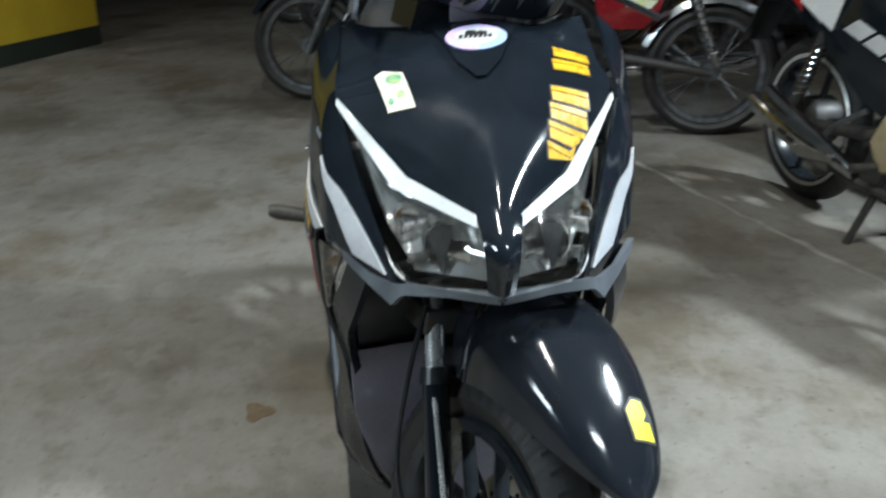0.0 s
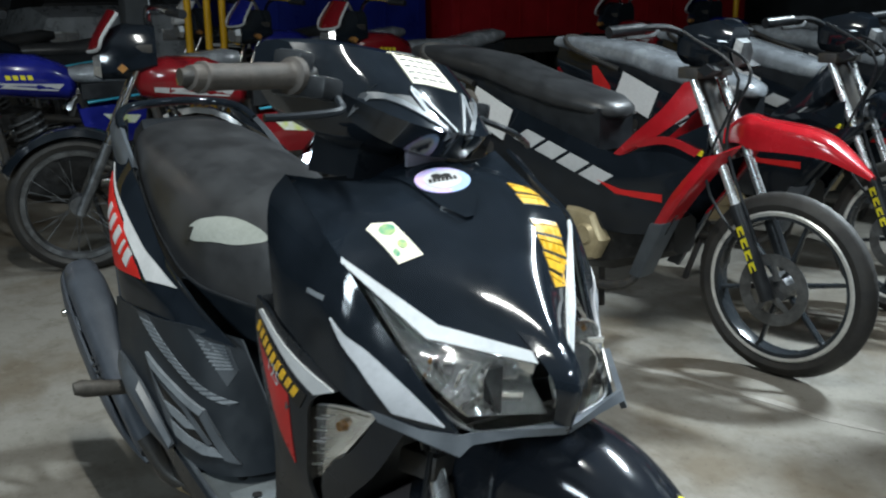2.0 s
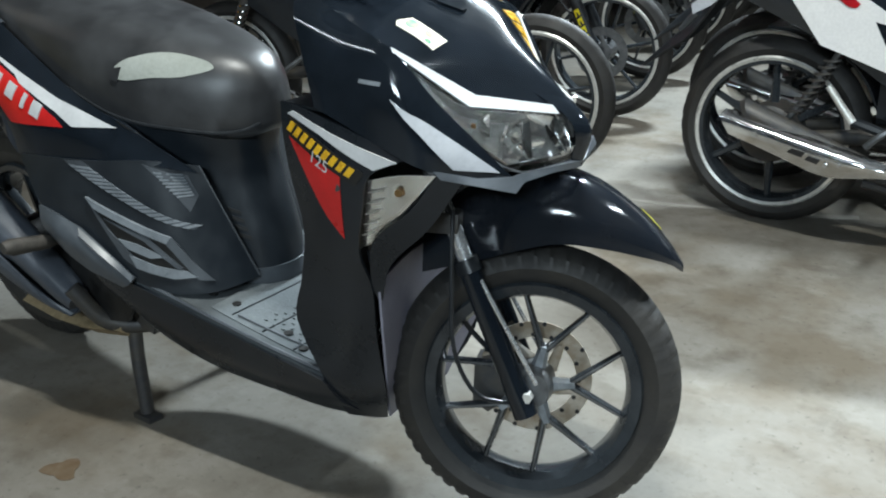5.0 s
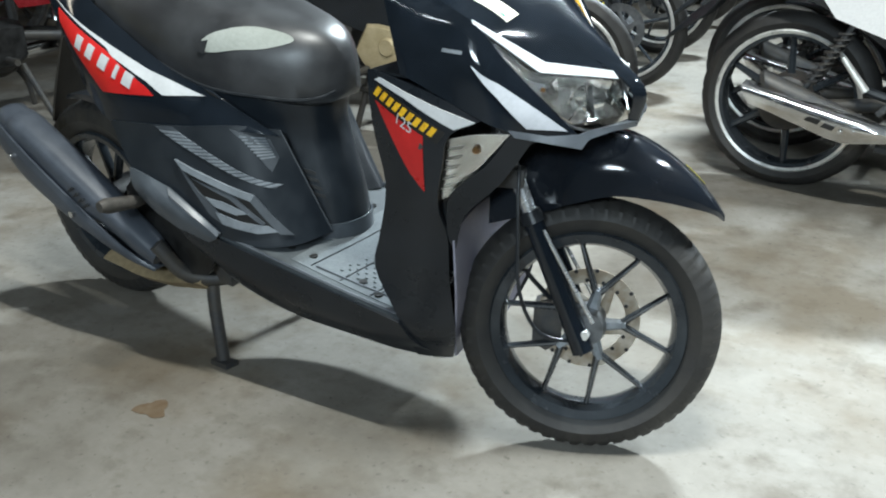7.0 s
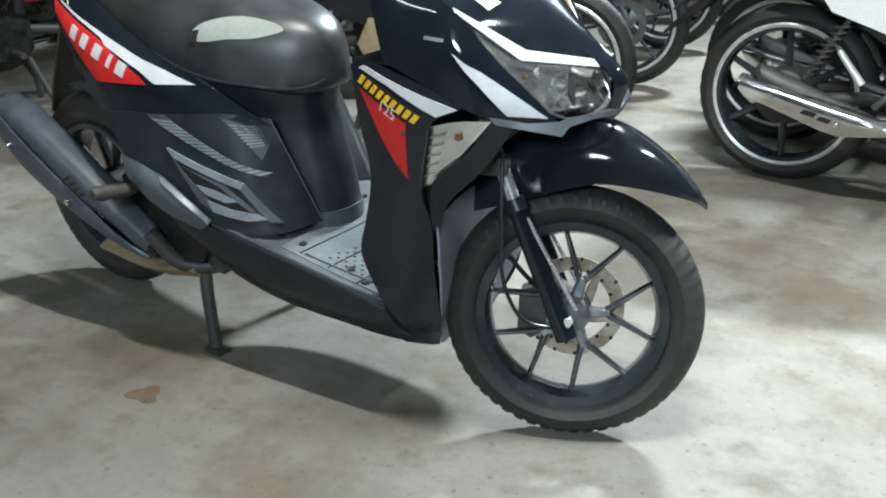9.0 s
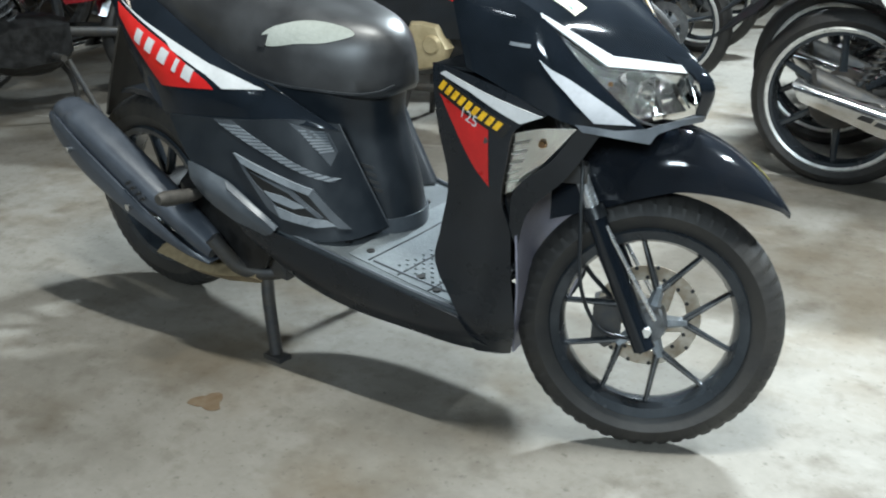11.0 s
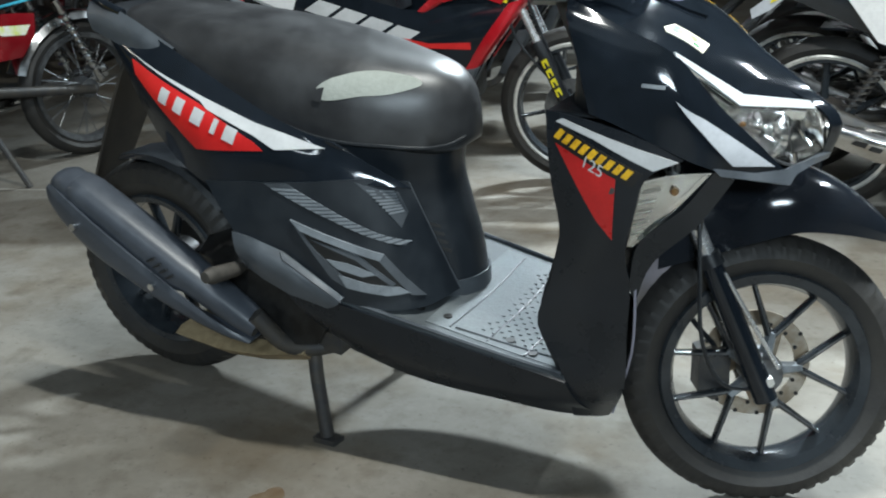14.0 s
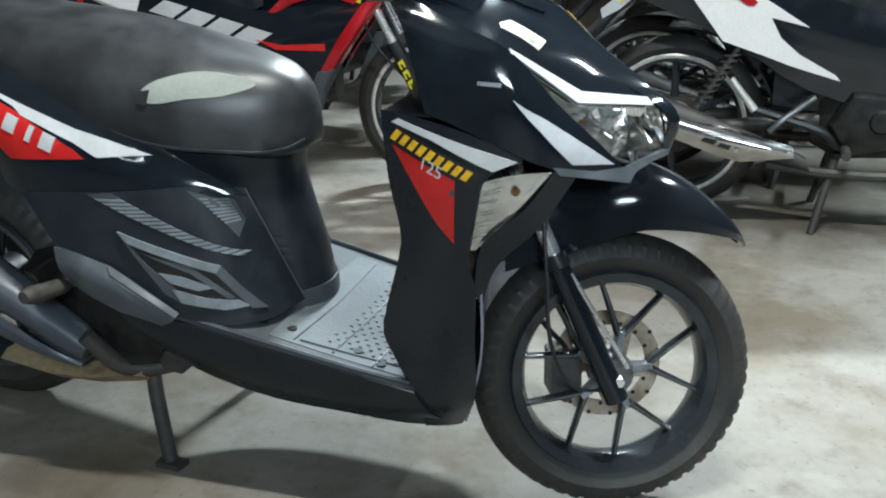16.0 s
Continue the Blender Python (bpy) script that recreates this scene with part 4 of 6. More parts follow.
G_chin = [[(-0.112, -0.166, 0.675), (-0.055, -0.132, 0.662), (-0.012, -0.102, 0.664), (-0.004, -0.092, 0.668), (0.014, -0.042, 0.667), (0.034, 0.015, 0.668)],
          [(-0.100, -0.160, 0.662), (-0.050, -0.134, 0.650), (-0.006, -0.106, 0.640), (0.000, -0.094, 0.655), (0.016, -0.042, 0.658), (0.030, 0.015, 0.657)]]
chin = both("chin_trim", G_chin, "chin", "ribbed grey chin trim", 4, 0.008, 0.015, True)

# tail, mudflap, rear parts
part("tail_unit", loft([[(x, y * w, z + dz) for y, dz in ((-1, 0), (-0.8, h), (0.8, h), (1, 0), (0.8, -h), (-0.8, -h))] for x, w, z, h in
                        ((-1.15, 0.14, 0.72, 0.045), (-1.28, 0.13, 0.80, 0.045), (-1.38, 0.11, 0.84, 0.03), (-1.44, 0.09, 0.85, 0.022))]), "satin", S)
part("tail_light", loft([[(x, y * w, z + dz) for y, dz in ((-1, 0), (-0.7, h), (0.7, h), (1, 0), (0.7, -h), (-0.7, -h))] for x, w, z, h in
                         ((-1.43, 0.09, 0.84, 0.025), (-1.47, 0.075, 0.835, 0.018))]), "red_paint", S, "red tail light")
for s in (-1, 1):
    part("rail_plate", sheet([[(-1.38, s * 0.160, 0.838), (-1.27, s * 0.178, 0.808), (-1.21, s * 0.180, 0.806), (-1.165, s * 0.172, 0.808)], [(-1.395, s * 0.155, 0.868), (-1.28, s * 0.174, 0.845), (-1.20, s * 0.176, 0.818), (-1.165, s * 0.170, 0.810)], [(-1.40, s * 0.135, 0.893), (-1.30, s * 0.156, 0.878), (-1.19, s * 0.165, 0.828), (-1.16, s * 0.166, 0.812)]], 3, 0.012, flip=s > 0), "grey", S, "grey grab rail end")
part("grab_rail", tube([(-1.30, -0.150, 0.872), (-1.37, -0.138, 0.893), (-1.43, -0.095, 0.904), (-1.45, 0, 0.908), (-1.43, 0.095, 0.904), (-1.37, 0.138, 0.893), (-1.30, 0.150, 0.872)], 0.010, 10), "gloss", S, "black grab rail")
part("mudflap", sheet([[(-1.37, -0.078, 0.80), (-1.38, 0, 0.805), (-1.37, 0.078, 0.80)], [(-1.465, -0.068, 0.655), (-1.48, 0, 0.655), (-1.465, 0.068, 0.655)],
                       [(-1.545, -0.058, 0.52), (-1.56, 0, 0.52), (-1.545, 0.058, 0.52)], [(-1.592, -0.044, 0.448), (-1.605, 0, 0.442), (-1.592, 0.044, 0.448)]], 4, 0.006), "mudflap", S, "muddy brown rear flap")
part("hugger", loft([[(-1.39 + r * math.cos(a), y - 0.025, 0.265 + r * math.sin(a)) for r, y in ((0.275, -0.06), (0.285, -0.05), (0.285, 0.05), (0.275, 0.06))] for a in [radians(40 + 9 * k) for k in range(8)]]), "satin", S)

# rear wheel
RC = (-1.39, -0.025, 0.264)
rw = part("rear_wheel", lathe([(0.168, -0.045), (0.182, -0.048), (0.186, -0.040), (0.172, -0.034), (0.166, -0.02), (0.166, 0.02), (0.172, 0.034), (0.186, 0.040), (0.182, 0.048), (0.168, 0.045), (0.160, 0.02), (0.160, -0.02)], RC), "rim", S)
part("tyre", tyre_mesh(RC, 0.264, 0.176, 0.050), "tyre", rw, "dusty black tyre")
for k in range(5):
    a = 2 * math.pi * k / 5 + 0.3
    for da in (-0.16, 0.16):
        part("spoke", spoke(RC, a + da * 0.4, a + da * 1.7, 0.04, 0.165, 0.008, 0.012), "rim", rw)
part("hub", lathe([(0.0001, -0.07), (0.05, -0.07), (0.055, -0.04), (0.055, 0.05), (0.0001, 0.05)], RC, 28), "engine", rw)

# engine, swing case, exhaust
part("engine_case", loft([[(x, cy + a * w, z + b * h) for a, b in ((-1, -0.7), (-0.6, -1), (0.6, -1), (1, -0.7), (1, 0.7), (0.6, 1), (-0.6, 1), (-1, 0.7))] for x, cy, w, z, h in
                          ((-0.80, -0.04, 0.12, 0.33, 0.08), (-0.95, -0.04, 0.15, 0.31, 0.13), (-1.10, -0.05, 0.15, 0.30, 0.12), (-1.22, -0.02, 0.10, 0.29, 0.09))]), "engine", S, "oily dark engine case")
part("sump", loft([[(x, -0.095 + a * 0.11, z + b * 0.020) for a, b in ((-1, 0.4), (-0.7, -1), (0.7, -1), (1, 0.4), (0.8, 1), (-0.8, 1))] for x, z in ((-0.90, 0.200), (-1.02, 0.176), (-1.12, 0.170), (-1.24, 0.184))]), "tan", S, "sandy underside of the engine")
part("drive_case", loft([[(x, 0.14 + a * 0.045, z + b * h) for a, b in ((-1, -0.8), (1, -0.8), (1.1, 0), (1, 0.8), (-1, 0.8))] for x, z, h in ((-0.88, 0.31, 0.09), (-1.1, 0.29, 0.10), (-1.36, 0.265, 0.11), (-1.48, 0.262, 0.07))]), "engine", S)
part("fan_cover", loft([[(x, -0.195 - 0.01 * k, z) for x, z in ((-1.03, 0.30), (-1.0, 0.42), (-0.88, 0.44), (-0.80, 0.33), (-0.86, 0.24), (-0.96, 0.22))] for k in range(2)]), "engine", S)
part("engine_cover", sheet([[(-0.985, -0.262, 0.487), (-0.94, -0.262, 0.478), (-0.885, -0.252, 0.452), (-0.765, -0.232, 0.372)],
                            [(-0.975, -0.268, 0.455), (-0.93, -0.272, 0.445), (-0.88, -0.268, 0.43), (-0.775, -0.238, 0.362)],
                            [(-0.960, -0.255, 0.42), (-0.92, -0.258, 0.40), (-0.87, -0.252, 0.375), (-0.80, -0.235, 0.352)]], 3, 0.01, lin=True), "grey", S, "grey ribbed engine cover")
# Bevel in a lighter grey than the cover, paints its edge highlight.
part("cover_bevel", sheet([[(-0.884, -0.262, 0.457), (-0.828, -0.252, 0.418), (-0.768, -0.240, 0.376)], [(-0.872, -0.272, 0.446), (-0.820, -0.262, 0.408), (-0.766, -0.246, 0.366)]], 3, 0.004, lin=True), "chin", S, "bevelled edge of the engine cover, highlight painted paler")
part("cover_slot", box(-0.912, -0.271, 0.436, 0.046, 0.006, 0.006, Matrix.Rotation(radians(-18), 4, "Y")), "ink", S)
part("rear_shock", rod((-1.30, 0.12, 0.34), (-1.20, 0.12, 0.62), 0.028, 0.028), "iron", S)
ax0, ax1 = Vector((-0.99, -0.222, 0.258)), Vector((-1.41, -0.245, 0.522))
d = (ax1 - ax0).normalized()
upv = Vector((0, -0.15, 1))
upv = (upv - d * upv.dot(d)).normalized()
sd = d.cross(upv)


def mring(f, h, w, off=0.0, n=20, p=0.75):
    c = ax0.lerp(ax1, f) + upv * off
    return [c + upv * h * math.copysign(abs(math.sin(t)) ** p, math.sin(t)) + sd * w * math.copysign(abs(math.cos(t)) ** p, math.cos(t)) for t in [2 * math.pi * k / n for k in range(n)]]


muf = part("muffler", loft([mring(0.00, 0.022, 0.026, 0.008), mring(0.08, 0.028, 0.032, 0.008), mring(0.26, 0.033, 0.036, 0.006), mring(0.34, 0.035, 0.038, 0.006), mring(0.40, 0.041, 0.042, 0.0), mring(0.72, 0.043, 0.044, 0.0), mring(0.94, 0.042, 0.043, 0.0),
                            mring(1.00, 0.038, 0.040, -0.002), mring(1.02, 0.026, 0.032, -0.006)]), "muffler", S, "dark grey exhaust muffler", 45)
part("muffler_tip", loft([mring(0.95, 0.034, 0.042, -0.004), mring(1.06, 0.036, 0.038, -0.008), mring(1.10, 0.026, 0.028, -0.014)]), "muffler", muf)
so = -sd if sd.y > 0 else sd
shield_pts = []
for f, a, b, w in ((0.0, -0.040, -0.030, 0.010), (0.10, -0.052, -0.026, 0.026), (0.25, -0.064, -0.018, 0.040), (0.43, -0.076, -0.010, 0.048), (0.62, -0.086, -0.004, 0.051), (0.80, -0.090, 0.0, 0.051), (0.95, -0.076, 0.002, 0.047), (1.05, -0.058, 0.0, 0.040), (1.10, -0.036, -0.010, 0.030)):
    c = ax0.lerp(ax1, f)
    shield_pts.append([c + upv * a + so * (w - 0.035), c + upv * (a * 0.82 + b * 0.18) + so * (w + 0.004), c + upv * (a * 0.3 + b * 0.7) + so * (w + 0.008), c + upv * b + so * (w + 0.002)])
shield = part("heat_shield", sheet([[tuple(v) for v in r] for r in shield_pts], 4, 0.006), "muffler", muf, "dark grey heat shield")
sb = tree(shield, muf)
for bx, bz in ((-1.385, 0.455), (-1.20, 0.345)):
    hit, nn, _, _ = sb.ray_cast(Vector((bx, -0.8, bz)), Vector((0, 1, 0)))
    part("shield_bolt", rod(hit + Vector((0, 0.01, 0)), hit + Vector((0, -0.010, 0)), 0.0095, 0.008, 10), "chrome", shield, "bright bolt")
for k in range(4):
    p = ax0.lerp(ax1, 0.42 + 0.035 * k) + upv * (0.004 + 0.002 * k) + so * 0.048
    part("shield_fin", rod(p, p + upv * 0.022 - d * 0.012, 0.003, 0.003, 6), "satin", muf)
part("header_pipe", tube([(-0.98, -0.24, 0.30), (-0.93, -0.20, 0.22), (-0.85, -0.12, 0.21), (-0.80, -0.05, 0.26)], 0.018, 10), "iron", muf)
peg = part("footpeg", loft([[(x, y, z + 0.016 * math.sin(t)) if False else (x + 0.014 * math.cos(t) * k, y, z + 0.015 * math.sin(t) * k) for t in [i * math.pi / 5 for i in range(10)]] for x, y, z, k in
                            ((-0.985, -0.25, 0.408, 0.6), (-0.985, -0.27, 0.412, 1.0), (-0.984, -0.345, 0.426, 1.15), (-0.984, -0.362, 0.429, 0.8))]), "peg", S, "worn brown rubber passenger footpeg")
part("peg_bracket", tube([(-0.985, -0.25, 0.405), (-0.99, -0.22, 0.45), (-0.98, -0.20, 0.50), (-0.95, -0.18, 0.53)], 0.013, 8), "iron", peg)

# centre stand
st = part("center_stand", tube([(-0.905, -0.155, 0.235), (-0.893, -0.172, 0.14), (-0.872, -0.185, 0.012)], 0.015, 10), "iron", S, "black iron centre stand")
part("stand_leg", tube([(-0.905, 0.12, 0.235), (-0.893, 0.142, 0.14), (-0.872, 0.155, 0.012)], 0.015, 10), "iron", st)
part("stand_bar", rod((-0.905, -0.165, 0.23), (-0.905, 0.13, 0.23), 0.017), "iron", st)
for y in (-0.187, 0.157):
    part("stand_foot", loft([[(-0.872 + a * 0.026, y + b * 0.016, z) for a, b in ((-1, -1), (1, -1), (1.2, 1), (-1, 1))] for z in (0.0, 0.012)]), "iron", st)
part("stand_bracket", loft([[(x, -0.15 + a * 0.018, z + b * 0.022) for a, b in ((-1, -1), (1, -1), (1, 1), (-1, 1))] for x, z in ((-0.93, 0.235), (-0.83, 0.225))]), "iron", st)
part("stand_spring", tube([(-0.86, -0.13, 0.22), (-0.80, -0.11, 0.19), (-0.78, -0.10, 0.23)], 0.008, 8), "steel", st)

# steered parts: built straight, then turned to the left about the steering axis
STEER = radians(27)
pA, pB = Vector((0.03, -0.005, 0)), Vector((0.03 - 0.45, -0.005, 1.0))
TURN = Matrix.Translation(pA) @ Matrix.Rotation(STEER, 4, pB - pA) @ Matrix.Translation(-pA)


def steered(name, bm, material, parent=None, label="", angle=38):
    bmesh.ops.transform(bm, matrix=TURN, verts=bm.verts[:])
    return part(name, bm, material, parent or S, label, angle)


FC = (-0.0375, -0.005, 0.252)
fw = steered("front_wheel", lathe([(0.166, -0.036), (0.183, -0.040), (0.187, -0.032), (0.172, -0.026), (0.165, -0.015), (0.165, 0.015), (0.172, 0.026), (0.187, 0.032), (0.183, 0.040), (0.166, 0.036), (0.158, 0.015), (0.158, -0.015)], FC), "rim", None, "black alloy front wheel")
steered("tyre", tyre_mesh(FC, 0.25, 0.180, 0.042), "tyre", fw, "dusty black tyre")
for k in range(5):
    a = 2 * math.pi * k / 5 + 0.10
    steered("spoke", spoke(FC, a, a, 0.03, 0.072, 0.011, 0.014, -0.004), "worn_alloy", fw)
    for da in (-0.36, 0.36):
        steered("spoke", spoke(FC, a + da * 0.15, a + da, 0.066, 0.166, 0.0058, 0.011, -0.004), "rim", fw, "worn black spoke")
        steered("spoke_edge", spoke(FC, a + da * 0.15, a + da, 0.066, 0.164, 0.0026, 0.004, -0.012), "steel", fw)
steered("hub", lathe([(0.0001, -0.045), (0.030, -0.045), (0.036, -0.02), (0.036, 0.03), (0.0001, 0.03)], FC, 28), "steel", fw)
dc = steered("brake_disc", disc_mesh(FC, 0.072, 0.100, 0.032), "disc", fw, "rusty drilled brake disc")
steered("disc_hole", holes_mesh(FC, 0.085, 0.031, 30, 0.0040), "ink", dc, "dark drilled holes")
for k in range(5):
    a = 2 * math.pi * k / 5 + 0.5
    steered("disc_arm", spoke(FC, a, a + 0.5, 0.03, 0.076, 0.009, 0.002, 0.034), "disc", dc)
AXD = Vector((-0.45, 0, 1)).normalized()
for s in (-1, 1):
    low = Vector((FC[0] - 0.004, FC[1] + s * 0.066, FC[2] - 0.035))
    lower = steered("fork_lower", rod(low, low + AXD * 0.265, 0.021, 0.0185, 16), "gloss", None, "black fork leg")
    steered("fork_rib", rod(low + Vector((0.014, s * 0.012, 0.06)), low + AXD * 0.25 + Vector((0.014, s * 0.010, 0)), 0.004, 0.004, 8), "fork_chrome", lower)
    steered("dust_seal", rod(low + AXD * 0.262, low + AXD * 0.285, 0.023, 0.020, 16), "satin", lower)
    steered("fork_tube", rod(low + AXD * 0.28, low + AXD * 0.56, 0.0135, None, 16), "fork_chrome", None, "chrome fork tube")
    steered("axle_nut", rod(low + Vector((0, 0, 0.035)), low + Vector((0, s * 0.018, 0.035)), 0.011, 0.009, 6), "alloy", lower)
steered("caliper", loft([[(-0.115 + a * 0.028, 0.04 + y, 0.235 + b * 0.05) for a, b in ((-1, -0.7), (0, -1), (1, -0.6), (1, 0.7), (0, 1), (-1, 0.8))] for y in (-0.035, 0.035)]), "iron", None, "black brake caliper")
steered("brake_hose", tube([(-0.11, 0.03, 0.28), (-0.17, 0.0, 0.36), (-0.16, -0.06, 0.47), (-0.20, -0.085, 0.58), (-0.24, -0.06, 0.66)], 0.005, 8), "satin", None)
steered("cable", tube([(-0.06, -0.062, 0.23), (-0.125, -0.085, 0.25), (-0.165, -0.10, 0.33), (-0.175, -0.10, 0.45), (-0.18, -0.09, 0.56)], 0.0038, 8), "satin", None)
steered("steering_stem", rod((-0.25, -0.005, 0.56), (-0.42, -0.005, 0.96), 0.03), "iron", None)
steered("lower_yoke", box(-0.20, -0.005, 0.535, 0.06, 0.17, 0.035, bevel=0.006), "iron", None)
# front fender
fr = []
for x, z, w, low in ((-0.235, 0.52, 0.038, 0.44), (-0.17, 0.582, 0.042, 0.46), (-0.125, 0.612, 0.050, 0.475), (-0.075, 0.628, 0.078, 0.498), (-0.01, 0.628, 0.087, 0.517), (0.06, 0.602, 0.081, 0.514), (0.125, 0.556, 0.063, 0.502), (0.168, 0.512, 0.040, 0.489), (0.190, 0.482, 0.014, 0.473)):
    h = z - low
    fr.append([(x, -w, low), (x, -w * 0.98, low + h * 0.5), (x, -w * 0.66, z - h * 0.12), (x, 0, z), (x, w * 0.66, z - h * 0.12), (x, w * 0.98, low + h * 0.5), (x, w, low)])
fend = steered("front_fender", sheet(fr, 4, 0.004), "fender", None, "gloss black front fender", 55)
fb = tree(fend)
o = TURN @ Vector((0.135, 0, 0.545))
uu, vv, nn = TURN.to_3x3() @ Vector((0.78, 0, -0.62)), TURN.to_3x3() @ Vector((0, 1, 0)), TURN.to_3x3() @ Vector((-0.62, 0, -0.78))
FD = dict(origin=o, u=uu, v=vv, toward=nn)
part("sticker_back", applied(fb, [[(-0.030, 0.020), (-0.016, 0.004), (0.022, 0.006), (0.030, 0.040), (-0.004, 0.044), (-0.026, 0.036)]], cell=0.02, **FD), "ink", fend)
part("yellow_sticker", applied(fb, [[(-0.026, 0.020), (-0.015, 0.007), (0.020, 0.009), (0.026, 0.037), (0.004, 0.036), (0.002, 0.026), (-0.006, 0.034), (-0.022, 0.033)]], lift=0.002, cell=0.02, **FD), "yellow", fend, "small yellow sticker")
# handlebar with cover
BAR = TURN @ Matrix.Translation((-0.02, 0.0, -0.016))


GRIP = TURN @ Matrix.Translation((-0.02, 0.0, 0.0))


def grip_part(name, bm, material, parent=None, label="", angle=38):
    bmesh.ops.transform(bm, matrix=GRIP, verts=bm.verts[:])
    return part(name, bm, material, parent or S, label, angle)


def bar_part(name, bm, material, parent=None, label="", angle=38):
    bmesh.ops.transform(bm, matrix=BAR, verts=bm.verts[:])
    return part(name, bm, material, parent or S, label, angle)


hb = []
for y, k, dz, dx in ((-0.165, 0.42, 0.022, -0.035), (-0.148, 0.60, 0.016, -0.03), (-0.12, 0.86, 0.006, -0.012), (-0.06, 0.98, 0, 0), (0, 1.0, 0, 0), (0.06, 0.98, 0, 0), (0.12, 0.86, 0.006, -0.012), (0.148, 0.60, 0.016, -0.03), (0.165, 0.42, 0.022, -0.035)):
    prof = ((0.0, 0.046), (0.06, 0.054), (0.105, 0.047), (0.155, 0.003), (0.198, -0.050), (0.175, -0.085), (0.06, -0.095), (-0.03, -0.070), (-0.04, 0.02))
    hb.append([(-0.425 + dx + a * k, y, 1.040 + dz + b * k) for a, b in prof])
rows = [spline(r + [r[0]], 3, True)[:-1] for r in hb]
cols = [spline([r[j] for r in rows], 3) for j in range(len(rows[0]))]
cover = bar_part("handlebar_cover", loft([[cols[j][i] for j in range(len(cols))] for i in range(len(cols[0]))]), "gloss", None, "gloss black handlebar cover", 24)
cb = tree(cover)
o = BAR @ Vector((-0.28, -0.012, 1.06))
uu, vv, nn = TURN.to_3x3() @ Vector((0.80, 0, -0.60)), TURN.to_3x3() @ Vector((0, 1, 0)), TURN.to_3x3() @ Vector((-0.60, 0, -0.80))
CD = dict(origin=o, u=uu, v=vv, toward=nn)
part("paper_label", applied(cb, [[(-0.058, -0.050), (-0.058, 0.040), (0.012, 0.050), (0.006, -0.050)]], **CD), "paper", cover, "white paper label with unreadable print")
lines = []
for k in range(5):
    lines += [[(-0.051 + 0.0115 * k, a), (-0.051 + 0.0115 * k, e), (-0.0475 + 0.0115 * k, e), (-0.0475 + 0.0115 * k, a)] for a, e in ((-0.044, -0.030), (-0.026, -0.012), (-0.008, 0.012), (0.016, 0.036))]
for ln in lines:
    part("print_line", applied(cb, [ln], lift=0.0017, cell=0.03, **CD), "ink", cover)
for s in (-1, 1):
    for poly in ([(0.004, s * 0.128), (-0.003, s * 0.124), (0.096, s * 0.004), (0.106, s * 0.004)], [(0.018, s * 0.064), (0.011, s * 0.060), (0.084, s * 0.004), (0.092, s * 0.004)], [(0.016, s * 0.066), (0.020, s * 0.056), (0.060, s * 0.046), (0.054, s * 0.056)]):
        part("chevron", applied(cb, [poly], lift=0.0025, **CD), "grey", cover, "grey chevron line")
    part("visor_inset", applied(cb, [[(0.012, s * 0.112), (0.026, s * 0.070), (0.060, s * 0.056), (0.058, s * 0.062)]], lift=0.002, **CD), "ink", cover)
bar_part("meter_top", box(-0.405, 0, 1.082, 0.075, 0.13, 0.018, Matrix.Rotation(radians(8), 4, "Y"), 0.006), "grey", cover)
bar_part("neck", loft([[(x + a * 0.06, b * w, z) for a, b in ((-1, -0.8), (0.6, -1), (1, -0.4), (1, 0.4), (0.6, 1), (-1, 0.8))] for x, w, z in ((-0.385, 0.080, 0.91), (-0.385, 0.072, 0.985))]), "shield_black", None)
part("neck_plate", box(-0.288, 0.018, 0.943, 0.006, 0.075, 0.03, Matrix.Rotation(radians(12), 4, "Z"), 0.001), "lilac", S, "pale grey plate under the handlebar")
for s in (-1, 1):
    bar = grip_part("handlebar", tube([(-0.40, s * 0.12, 1.03), (-0.37, s * 0.18, 1.026), (-0.385, s * 0.25, 1.014), (-0.415, s * 0.345, 1.0)], 0.011, 10), "iron", None)
    grip_part("grip", loft([[Vector((-0.366, s * 0.214, 1.020)).lerp(Vector((-0.411, s * 0.334, 1.001)), f) + Vector((r * math.cos(t), 0, r * math.sin(t))) for t in [i * math.pi / 8 for i in range(16)]]
                          for f, r in ((-0.10, 0.0192), (-0.08, 0.0240), (-0.02, 0.0240), (0.0, 0.0176), (0.03, 0.0164), (0.3, 0.0172), (0.6, 0.0164), (0.86, 0.0168), (0.87, 0.0196), (0.90, 0.0196), (0.91, 0.0160), (1.0, 0.0152), (1.01, 0.0096))]), "grip", bar, "worn brown rubber grip")
    grip_part("brake_lever", tube([(-0.315, s * 0.175, 1.0), (-0.275, s * 0.215, 0.985), (-0.285, s * 0.28, 0.972), (-0.30, s * 0.318, 0.966)], 0.0050, 8), "shield_black", bar)
    grip_part("lever_perch", box(-0.335, s * 0.185, 1.010, 0.045, 0.04, 0.030, None, 0.008), "satin", bar)
    grip_part("switch_box", box(-0.385, s * 0.185, 1.025, 0.05, 0.03, 0.06, None, 0.008), "satin", bar)


